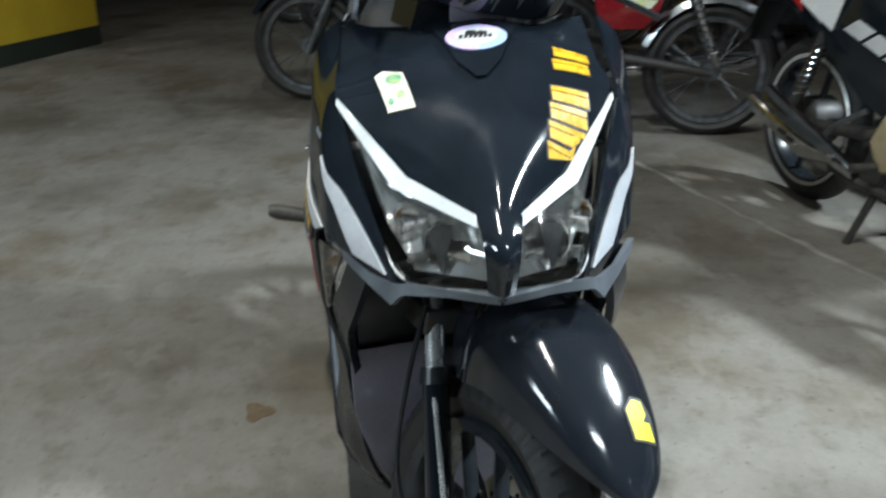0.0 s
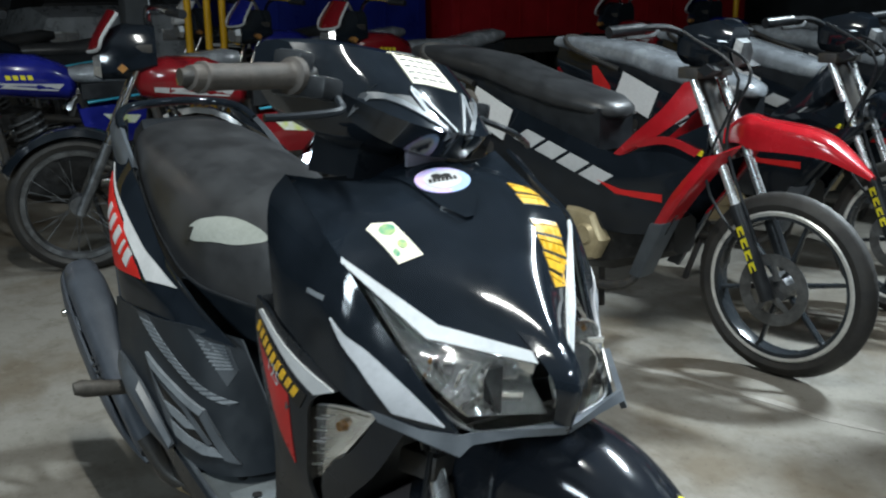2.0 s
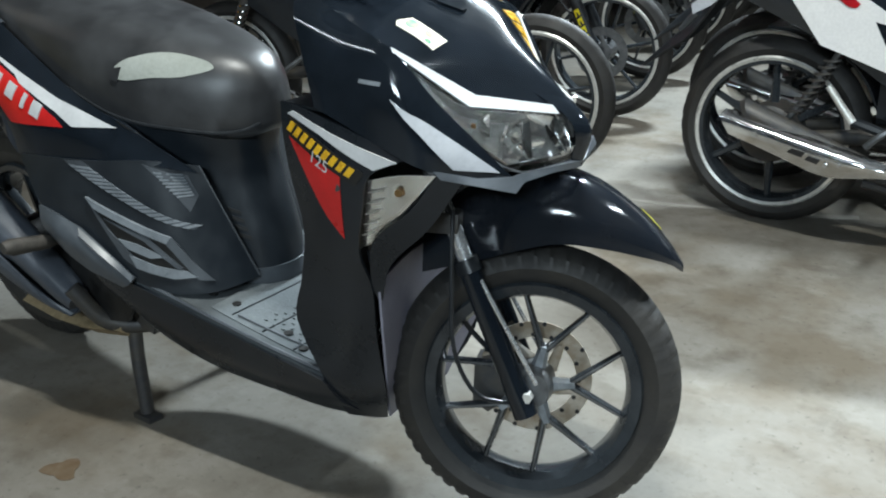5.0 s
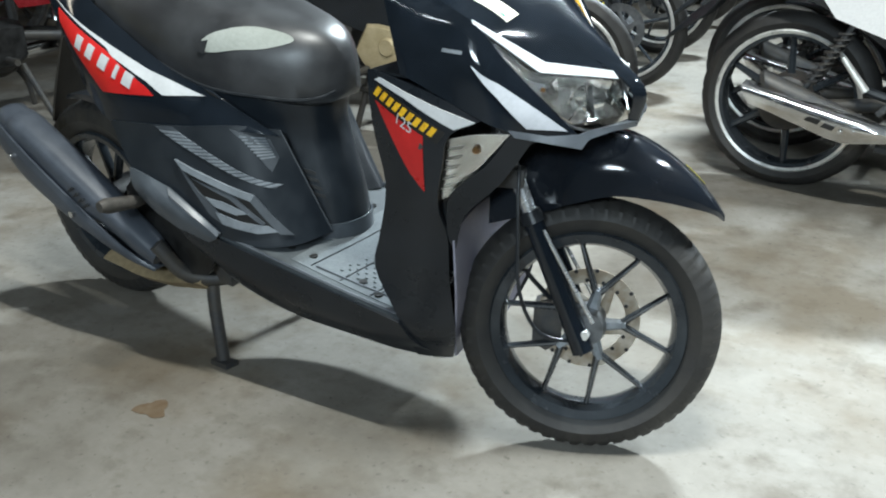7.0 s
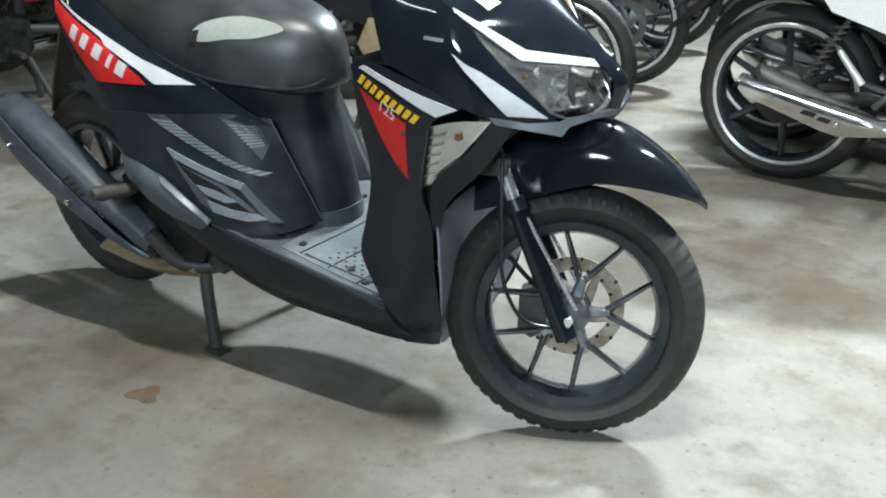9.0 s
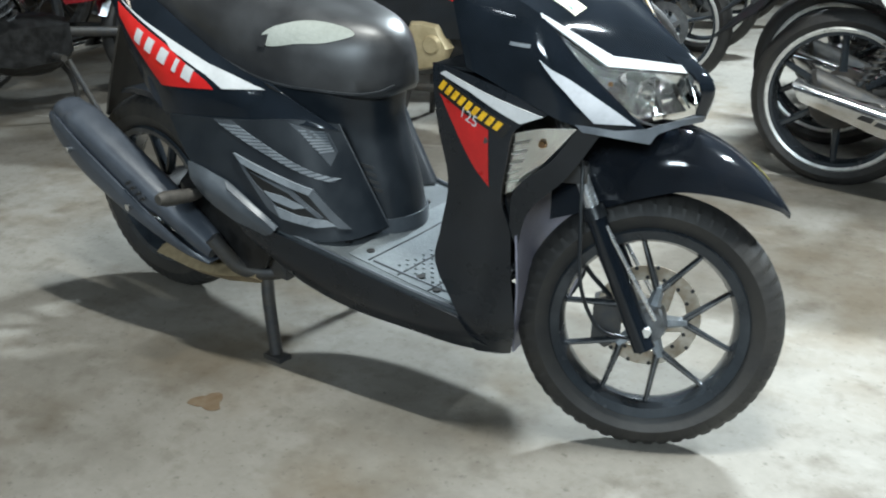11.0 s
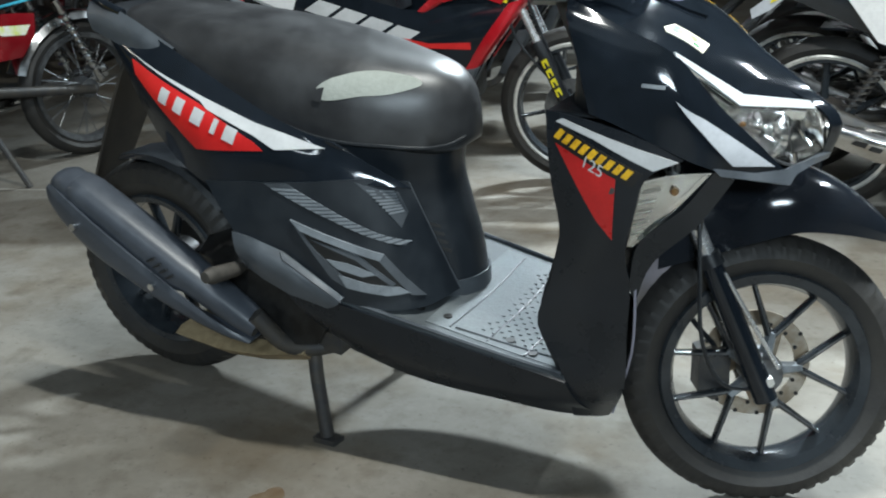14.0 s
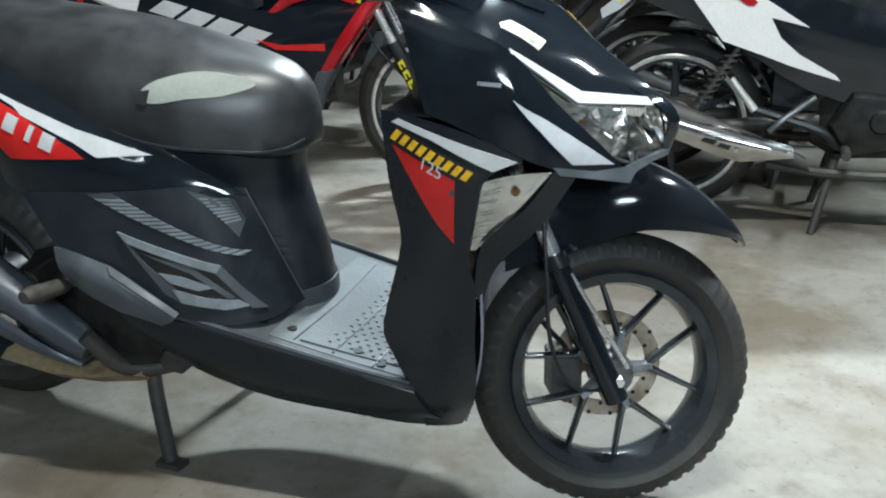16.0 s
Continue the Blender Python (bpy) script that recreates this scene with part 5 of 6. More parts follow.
# ---- other motorcycles ----
def wheel(parent, c, R, rim_mat, spokes="mag", disc=True, name="wheel", wide=0.036, turn=0.2, broad=0.008):
    rin = R - 0.062
    w = part(name, lathe([(rin - 0.016, -wide * 0.8), (rin + 0.003, -wide * 0.9), (rin + 0.006, -wide * 0.7), (rin - 0.008, -wide * 0.5), (rin - 0.014, 0), (rin - 0.008, wide * 0.5), (rin + 0.006, wide * 0.7), (rin + 0.003, wide * 0.9), (rin - 0.016, wide * 0.8), (rin - 0.022, 0)], c, 48), "rim" if spokes == "mag" else rim_mat, parent)
    if spokes == "mag":
        for s in (-1, 1):
            part("rim_lip", lathe([(rin - 0.005, s * wide * 0.88), (rin + 0.004, s * wide * 0.97), (rin + 0.009, s * wide * 0.86), (rin - 0.002, s * wide * 0.74)], c, 56), rim_mat, w, "thin bright rim edge")
    part("tyre", tyre_mesh(c, R, rin, wide, 36, 0.35), "tyre", w)
    part("hub", lathe([(0.0001, -0.05), (0.04, -0.05), (0.045, 0), (0.04, 0.05), (0.0001, 0.05)], c, 20), "steel", w)
    if spokes == "mag":
        for k in range(6):
            a = 2 * math.pi * k / 6 + turn
            part("spoke", spoke(c, a, a + 0.02, 0.03, rin - 0.012, broad, 0.012), "rim", w)
    else:
        for k in range(28):
            a = 2 * math.pi * k / 28
            sy = 0.03 if k % 2 else -0.03
            p0 = Vector(c) + Vector((0.04 * math.cos(a), sy, 0.04 * math.sin(a)))
            a2 = a + (0.35 if k % 4 < 2 else -0.35)
            p1 = Vector(c) + Vector(((rin - 0.014) * math.cos(a2), 0, (rin - 0.014) * math.sin(a2)))
            part("wire_spoke", rod(p0, p1, 0.0016, None, 4), "steel", w)
    if disc:
        d = part("brake_disc", disc_mesh(c, 0.075, 0.11, -0.062), "steel", w)
        for k in range(5):
            part("disc_arm", spoke(c, k * 1.257, k * 1.257 + 0.4, 0.03, 0.08, 0.01, 0.002, -0.06), "steel", d)
    return w


def underbone(at, label, main, seat_mat, wrap=False, fend_mat=None, group="", marks=True, rimc="alloy", plate=True):
    """An underbone motorcycle; its rear tyre stands at the origin and it heads along +x."""
    T = thing("motorcycle", label, "motorcycle", group, at)
    fend_mat = fend_mat or main
    WB, R = 1.25, 0.285
    pale = main == "white_paint"
    rear = wheel(T, (0, 0, R), R, rimc, "mag", False, "rear_wheel", 0.040, 0.5236 if pale else 0.2, 0.0125 if pale else 0.008)
    part("brake_drum", lathe([(0.0001, -0.062), (0.070, -0.062), (0.086, -0.050), (0.090, 0.0), (0.086, 0.050), (0.0001, 0.060)], (0, 0, R), 32), "iron", rear, "dark brake drum")
    wheel(T, (WB, 0, R), R, rimc, "mag", True, "front_wheel", 0.034)
    ax = Vector((-0.47, 0, 1)).normalized()
    for s in (-1, 1):
        low = Vector((WB - 0.005, s * 0.078, R - 0.03))
        lower = part("fork_lower", rod(low, low + ax * 0.30, 0.023, 0.021, 14), "satin", T)
        part("fork_mark", applied(tree(lower), bars((WB - 0.055, R + 0.05), (WB - 0.118, R + 0.185), 4, -0.02, 0.1, 0.25), (0, s * 0.5, 0), (1, 0, 0), (0, 0, 1), (0, -s, 0), 0.002, 0.03), "yellow", lower, "yellow bars")
        part("fork_tube", rod(low + ax * 0.28, low + ax * 0.70, 0.0145, None, 14), "fork_chrome", T, "chrome fork tube")
    part("fork_yoke", box(WB - 0.31, 0, R + 0.62, 0.07, 0.20, 0.035, bevel=0.006), "iron", T)
    part("steering_stem", rod((WB - 0.20, 0, R + 0.36), (WB - 0.36, 0, R + 0.70), 0.03), "iron", T)
    # fender with raised beak
    g = []
    for x, z, w, dr in ((-0.21, 0.462, 0.036, 0.05), (-0.15, 0.500, 0.052, 0.078), (-0.10, 0.490, 0.062, 0.082), (0.02, 0.480, 0.064, 0.070), (0.108, 0.454, 0.055, 0.050), (0.17, 0.410, 0.036, 0.028), (0.232, 0.362, 0.012, 0.010)):
        g.append([(WB + x, -w, R + z - dr), (WB + x, -w * 0.88, R + z - dr * 0.18), (WB + x, 0, R + z), (WB + x, w * 0.88, R + z - dr * 0.18), (WB + x, w, R + z - dr)])
    part("front_fender", sheet(g, 3, 0.004), fend_mat, T)
    # leg cover: upper sweep and lower shin
    for s in (-1, 1):
        up_g = [[(0.925, s * 0.085, 0.874), (0.955, s * 0.08, 0.877), (0.985, s * 0.075, 0.815)], [(0.868, s * 0.115, 0.792), (0.898, s * 0.112, 0.776), (0.925, s * 0.105, 0.762)],
                [(0.79, s * 0.13, 0.718), (0.82, s * 0.13, 0.700), (0.85, s * 0.125, 0.704)], [(0.70, s * 0.125, 0.638), (0.72, s * 0.125, 0.638), (0.745, s * 0.12, 0.646)]]
        part("leg_band", sheet([[(0.778, s * 0.130, 0.676), (0.86, s * 0.133, 0.709), (0.93, s * 0.133, 0.712), (1.022, s * 0.130, 0.685)], [(0.80, s * 0.130, 0.670), (0.875, s * 0.133, 0.688), (0.93, s * 0.133, 0.687), (1.004, s * 0.130, 0.663)]], 3, 0.005, flip=s > 0), main, T)
        part("leg_cover", sheet(up_g, 3, 0.006, flip=s > 0), main, T, "glossy sweep of the leg cover")
        sh = [[(1.12, s * 0.07, 0.70), (1.08, s * 0.12, 0.68), (1.03, s * 0.13, 0.665)], [(1.02, s * 0.09, 0.57), (0.99, s * 0.15, 0.55), (0.94, s * 0.145, 0.545)], [(0.925, s * 0.08, 0.44), (0.90, s * 0.13, 0.425), (0.86, s * 0.13, 0.42)]]
        shin = part("shin_shield", sheet(sh, 3, 0.006, flip=s > 0), fend_mat, T)
        part("shin_tip", sheet([[(0.935, s * 0.085, 0.455), (0.91, s * 0.14, 0.44), (0.86, s * 0.14, 0.435)], [(0.83, s * 0.07, 0.25), (0.81, s * 0.115, 0.24), (0.765, s * 0.11, 0.245)]], 3, 0.008, flip=s > 0), "grey", shin)
        body = [[(1.02, s * 0.09, 0.76), (0.74, s * 0.12, 0.64), (0.45, s * 0.125, 0.70), (0.10, s * 0.125, 0.80), (-0.30, s * 0.085, 0.90)],
                [(1.02, s * 0.11, 0.62), (0.74, s * 0.135, 0.54), (0.42, s * 0.14, 0.60), (0.10, s * 0.135, 0.70), (-0.30, s * 0.095, 0.83)],
                [(0.90, s * 0.11, 0.40), (0.68, s * 0.12, 0.38), (0.40, s * 0.125, 0.44), (0.16, s * 0.12, 0.58), (-0.22, s * 0.09, 0.74)]]
        bp = part("side_body", sheet(body, 3, 0.006, flip=s < 0), "gloss", T, "gloss black side body")
        if marks:
            bvx = tree(bp)
            K = dict(origin=(0, s * 0.5, 0), u=(1, 0, 0), v=(0, 0, 1), toward=(0, -s, 0))
            for bb in bars((0.30, 0.640), (0.69, 0.520), 4, 0.052, 0.45, 0.16):
                part("white_mark", applied(bvx, [bb], lift=0.002, cell=0.04, **K), "white", bp, "bold white slanted shape")
            part("red_mark", applied(bvx, [[(0.65, 0.548), (0.72, 0.512), (0.89, 0.505), (0.89, 0.530), (0.74, 0.528)]], lift=0.002, cell=0.04, **K), "red", bp)
            part("tail_mark", applied(bvx, [[(-0.10, 0.86), (-0.07, 0.72), (0.03, 0.67), (0.02, 0.75)]], lift=0.002, cell=0.04, **K), "red", bp)
            part("tail_mark", applied(bvx, [[(0.06, 0.69), (0.16, 0.645), (0.16, 0.675), (0.07, 0.72)]], lift=0.0024, cell=0.04, **K), "white", bp)
        if main == "white_paint":
            wp = [[(-0.20, s * 0.085, 1.00), (0.02, s * 0.125, 0.86), (0.16, s * 0.14, 0.752), (0.274, s * 0.145, 0.656), (0.308, s * 0.145, 0.594), (0.365, s * 0.142, 0.546), (0.49, s * 0.13, 0.477)],
                  [(-0.12, s * 0.10, 0.90), (-0.02, s * 0.12, 0.79), (0.05, s * 0.132, 0.70), (0.145, s * 0.145, 0.580), (0.26, s * 0.147, 0.543), (0.345, s * 0.142, 0.512), (0.49, s * 0.13, 0.469)]]
            wpo = part("white_panel", sheet(wp, 3, 0.006, flip=s > 0, lin=True), "white_paint", T, "white tail panel")
            part("white_prong", prism([(0.15, 0.765), (0.20, 0.735), (0.259, 0.703), (0.384, 0.626), (0.272, 0.653), (0.235, 0.684)], lambda u, v, w: (u, s * (0.144 + w), v), 0.006), "white_paint", wpo, "white pointed strip")
            part("red_panel", prism([(0.06, 0.822), (0.13, 0.775), (0.235, 0.695), (0.225, 0.684), (0.205, 0.686), (0.13, 0.742)], lambda u, v, w: (u, s * (0.146 + w), v), 0.006), "red_paint", wpo, "deep red strip")
    if marks:
        for k in range(4):
            part("yellow_mark", box(0.952 + 0.022 * k, -0.128, 0.694 - 0.0063 * k, 0.016, 0.006, 0.016, Matrix.Rotation(radians(16), 4, "Y")), "yellow", T, "yellow bar")
    # seat
    ring = []
    for x, z, w, h in ((0.648, 0.752, 0.03, 0.012), (0.632, 0.758, 0.07, 0.028), (0.575, 0.770, 0.105, 0.040), (0.43, 0.790, 0.122, 0.048), (0.25, 0.825, 0.125, 0.055), (0.10, 0.865, 0.12, 0.055), (-0.15, 0.895, 0.105, 0.05), (-0.36, 0.915, 0.06, 0.025)):
        ring.append([(x, w * math.copysign(abs(math.cos(t)) ** 0.6, math.cos(t)), z + h * (math.sin(t) if math.sin(t) > 0 else 0.9 * math.sin(t))) for t in [2 * math.pi * k / 18 for k in range(18)]])
    part("seat", loft(ring), seat_mat, T, "seat under clear wrap" if wrap else "black vinyl seat", 50)
    part("under_seat", loft([[(x, a * w, z + b * 0.07) for a, b in ((-1, -1), (1, -1), (1, 1), (-1, 1))] for x, w, z in ((0.61, 0.09, 0.70), (0.3, 0.11, 0.73), (-0.25, 0.08, 0.85))]), "satin", T)
    # tail, fender, plate
    if pale:
        part("rear_fender", sheet([[(-0.12, -0.06, 0.76), (-0.12, 0, 0.78), (-0.12, 0.06, 0.76)], [(-0.26, -0.05, 0.565), (-0.25, 0, 0.62), (-0.26, 0.05, 0.565)], [(-0.34, -0.035, 0.505), (-0.335, 0, 0.54), (-0.34, 0.035, 0.505)], [(-0.425, -0.012, 0.445), (-0.425, 0, 0.452), (-0.425, 0.012, 0.445)]], 4, 0.006), "satin", T, "pointed black rear mudguard")
        arc = [radians(20 + 15 * k) for k in range(6)]
        part("inner_mudguard", sheet([[(0.315 * math.cos(q), y, R + 0.315 * math.sin(q)) for q in arc] for y in (-0.062, 0.0, 0.062)], 3, 0.006), "shield_black", T)
        # Added black block that fills the shaded gap ahead of the wheel.
        part("shade_filler", loft([[(x, a * 0.085, z + b * h) for a, b in ((-1, -0.8), (-0.8, -1), (0.8, -1), (1, -0.8), (1, 1), (-1, 1))] for x, z, h in ((0.30, 0.47, 0.11), (0.40, 0.45, 0.10), (0.54, 0.43, 0.09))]), "shield_black", T)
    else:
        part("rear_fender", sheet([[(-0.14, -0.06, 0.80), (-0.14, 0, 0.82), (-0.14, 0.06, 0.80)], [(-0.28, -0.065, 0.70), (-0.30, 0, 0.72), (-0.28, 0.065, 0.70)], [(-0.42, -0.06, 0.50), (-0.45, 0, 0.50), (-0.42, 0.06, 0.50)]], 3, 0.006), "satin", T)
    part("tail_light", box(-0.29, 0, 0.80, 0.08, 0.14, 0.05, Matrix.Rotation(radians(-25), 4, "Y"), 0.012), "red_paint", T)
    part("grab_rail", tube([(0.05, -0.12, 0.82), (-0.2, -0.13, 0.90), (-0.32, 0, 0.94), (-0.2, 0.13, 0.90), (0.05, 0.12, 0.82)], 0.011, 8), "iron", T)
    if plate:
        part("paper_plate", box(0.165, -0.152, 0.725, 0.19, 0.004, 0.12, Matrix.Rotation(radians(22), 4, "Y")), "white_paint", T, "blank white sheet on the tail")
    for s in (-1, 1):
        if pale:
            sig = part("rear_turn_signal", rod((-0.272, s * 0.10, 0.585), (-0.205, s * 0.15, 0.648), 0.008, 0.013, 10), "grey", T, "grey signal stalk")
            part("signal_lens", prism([(-0.216, 0.640), (-0.222, 0.668), (-0.150, 0.725), (-0.108, 0.735), (-0.112, 0.715), (-0.165, 0.668)], lambda u, v, w: (u, s * (0.135 + w), v), 0.028), "side_light", sig, "pale signal lens")
            part("amber_patch", prism([(-0.165, 0.688), (-0.160, 0.703), (-0.130, 0.718), (-0.138, 0.702)], lambda u, v, w: (u, s * (0.164 + w), v), 0.002), "yellow", sig)
        else:
            part("rear_turn_signal", loft([[(-0.24 + a * 0.025, s * y, 0.76 + b * 0.02) for a, b in ((-1, 0), (0, -1), (1, 0), (0, 1))] for y in (0.07, 0.15)]), "satin", T)
        part("front_turn_signal", loft([[(1.02 + a * 0.03, s * y, 0.92 + b * 0.018) for a, b in ((-1, 0), (0, -1), (1, 0), (0, 1))] for y in (0.08, 0.13)]), "satin", T)
        lo, hi = (Vector((0.06, s * 0.115, 0.335)), Vector((0.20, s * 0.115, 0.575))) if pale else (Vector((0.02, s * 0.115, 0.34)), Vector((0.16, s * 0.115, 0.62)))
        shock = part("rear_shock", rod(lo, hi, 0.009 if pale else 0.022, None, 10), "steel" if pale else "iron", T)
        sp = []
        for k in range(80):
            f = k / 79
            p = lo.lerp(hi, 0.15 + 0.7 * f)
            sp.append(p + Vector((math.cos(f * 56) * 0.023, math.sin(f * 56) * 0.023, 0)))
        part("shock_spring", tube(sp, 0.0038, 5, 1), "iron" if pale else "chrome", shock)
        if pale:
            part("peg_strut", rod((0.178, s * 0.14, 0.468), (0.252, s * 0.14, 0.374), 0.009, 0.013, 10), "alloy", T, "bright metal strut")
            part("frame_tube", tube([(0.25, s * 0.13, 0.375), (0.34, s * 0.13, 0.350), (0.45, s * 0.125, 0.315), (0.50, s * 0.12, 0.27)], 0.014, 8), "satin", T)
        part("swingarm", rod((0.0, s * 0.085, R), (0.44, s * 0.075, 0.34), 0.02, 0.024, 10), "iron", T)
        part("foot_peg", rod((0.52, s * 0.12, 0.27), (0.52, s * 0.24, 0.275), 0.014, 0.014, 10), "iron", T)
        part("peg_arm", tube([(0.42, s * 0.13, 0.42), (0.34, s * 0.17, 0.36), (0.30, s * 0.18, 0.32)], 0.01, 8), "steel", T)
        part("stand_leg", rod((0.50, s * 0.09, 0.24), (0.45, s * 0.16, 0.0), 0.014, 0.012, 10), "iron", T)
        bar = part("handlebar", tube([(WB - 0.34, s * 0.03, 1.0), (WB - 0.36, s * 0.16, 1.04), (WB - 0.42, s * 0.34, 1.03)], 0.011, 8), "satin", T)
        part("grip", rod((WB - 0.385, s * 0.23, 1.038), (WB - 0.42, s * 0.345, 1.03), 0.018, 0.018, 12), "satin", bar)
        part("lever", tube([(WB - 0.35, s * 0.20, 1.03), (WB - 0.33, s * 0.27, 1.02), (WB - 0.36, s * 0.34, 1.015)], 0.006, 6), "steel", bar)
    part("engine", loft([[(x, a * w, z + b * h) for a, b in ((-1, -0.7), (-0.6, -1), (0.6, -1), (1, -0.7), (1, 0.7), (0.6, 1), (-0.6, 1), (-1, 0.7))] for x, w, z, h in ((0.42, 0.08, 0.34, 0.08), (0.50, 0.11, 0.34, 0.12), (0.66, 0.11, 0.35, 0.12), (0.80, 0.08, 0.37, 0.09), (0.90, 0.06, 0.38, 0.06))]), "engine", T)
    lump = [(0.565 + r * math.cos(t), 0.345 + r * math.sin(t)) for t, r in ((0.0, 0.118), (0.5, 0.10), (0.9, 0.112), (1.5, 0.098), (2.0, 0.106), (2.6, 0.086), (3.2, 0.10), (3.8, 0.09), (4.4, 0.10), (5.0, 0.088), (5.6, 0.108))]
    part("clutch_cover", loft([[(0.565 + (x - 0.565) * k, y, 0.345 + (z - 0.345) * k) for x, z in lump] for k, y in ((1.0, -0.09), (1.0, -0.135), (0.88, -0.152), (0.55, -0.157))]), "gold" if main != "white_paint" else "engine", T, "pale gold engine cover" if main != "white_paint" else "")
    part("cover_boss", lathe([(0.0001, -0.166), (0.030, -0.166), (0.042, -0.15), (0.0001, -0.15)], (0.61, 0, 0.36), 20), "gold" if main != "white_paint" else "engine", T)
    part("exhaust_pipe", tube([(0.80, -0.03, 0.32), (0.74, -0.10, 0.20), (0.50, -0.12, 0.185), (0.30, -0.14, 0.21)], 0.016, 8), "iron", T)
    mf = part("muffler", loft([[Vector(p) + Vector((-0.35 * r * math.sin(t), -r * 0.8 * math.cos(t), r * math.sin(t))) for t in [2 * math.pi * k / 16 for k in range(16)]] for p, r in (((0.42, -0.14, 0.215), 0.022), ((0.34, -0.15, 0.245), 0.032), ((0.14, -0.165, 0.315), 0.040), ((-0.02, -0.172, 0.375), 0.042), ((-0.04, -0.172, 0.382), 0.028))]), "iron" if main == "white_paint" else "chrome", T, "exhaust muffler")
    guard = [[(-0.085, -0.190, 0.386), (0.0, -0.190, 0.368), (0.18, -0.188, 0.327), (0.30, -0.186, 0.299), (0.372, -0.182, 0.279)],
             [(-0.093, -0.214, 0.366), (0.0, -0.222, 0.347), (0.18, -0.220, 0.302), (0.30, -0.214, 0.276), (0.376, -0.200, 0.264)],
             [(-0.067, -0.212, 0.317), (0.0, -0.216, 0.299), (0.17, -0.210, 0.240), (0.225, -0.208, 0.229), (0.378, -0.198, 0.248)]]
    gd = part("heat_guard", sheet(guard, 3, 0.004, flip=True, lin=True), "chrome", mf, "chrome heat guard")
    for poly in ([(0.106, 0.291), (0.118, 0.303), (0.156, 0.296), (0.147, 0.281)], [(0.156, 0.276), (0.166, 0.288), (0.198, 0.281), (0.190, 0.268)]):
        part("guard_slot", prism(poly, xz(-0.2225), 0.006), "ink", gd)
    for bx, by, bz, br in ((0.012, -0.216, 0.330, 0.011), (0.212, -0.212, 0.267, 0.008), (0.247, -0.212, 0.272, 0.006), (0.366, -0.196, 0.266, 0.008)):
        part("guard_bolt", rod((bx, by, bz), (bx, by - 0.012, bz), br, br * 0.8, 12), "chrome", gd)
    # headlight and cluster
    part("headlight_cowl", loft([[(WB - 0.30 + x, a * w, 0.985 + b * h) for a, b in ((-1, -0.5), (-0.6, -1), (0.6, -1), (1, -0.5), (1, 0.5), (0.6, 1), (-0.6, 1), (-1, 0.5))] for x, w, h in ((-0.06, 0.085, 0.055), (0.04, 0.085, 0.075), (0.10, 0.055, 0.055))]), "gloss", T)
    part("headlight", loft([[(WB - 0.195 + x, a * w, 0.965 + b * h) for a, b in ((-1, 0), (-0.6, -1), (0.6, -1), (1, 0), (0.6, 1), (-0.6, 1))] for x, w, h in ((0.0, 0.05, 0.042), (0.02, 0.036, 0.03))]), "steel", T, "dim headlight")
    part("cable", tube([(WB - 0.25, -0.05, 1.0), (WB - 0.10, -0.10, 0.92), (WB - 0.17, -0.09, 0.72), (WB - 0.06, -0.07, 0.42)], 0.005, 6), "satin", T)
    part("brake_hose", tube([(WB - 0.30, -0.15, 1.03), (WB - 0.12, -0.13, 0.90), (WB - 0.22, -0.11, 0.60), (WB - 0.06, -0.075, 0.36)], 0.005, 6), "satin", T)
    return T


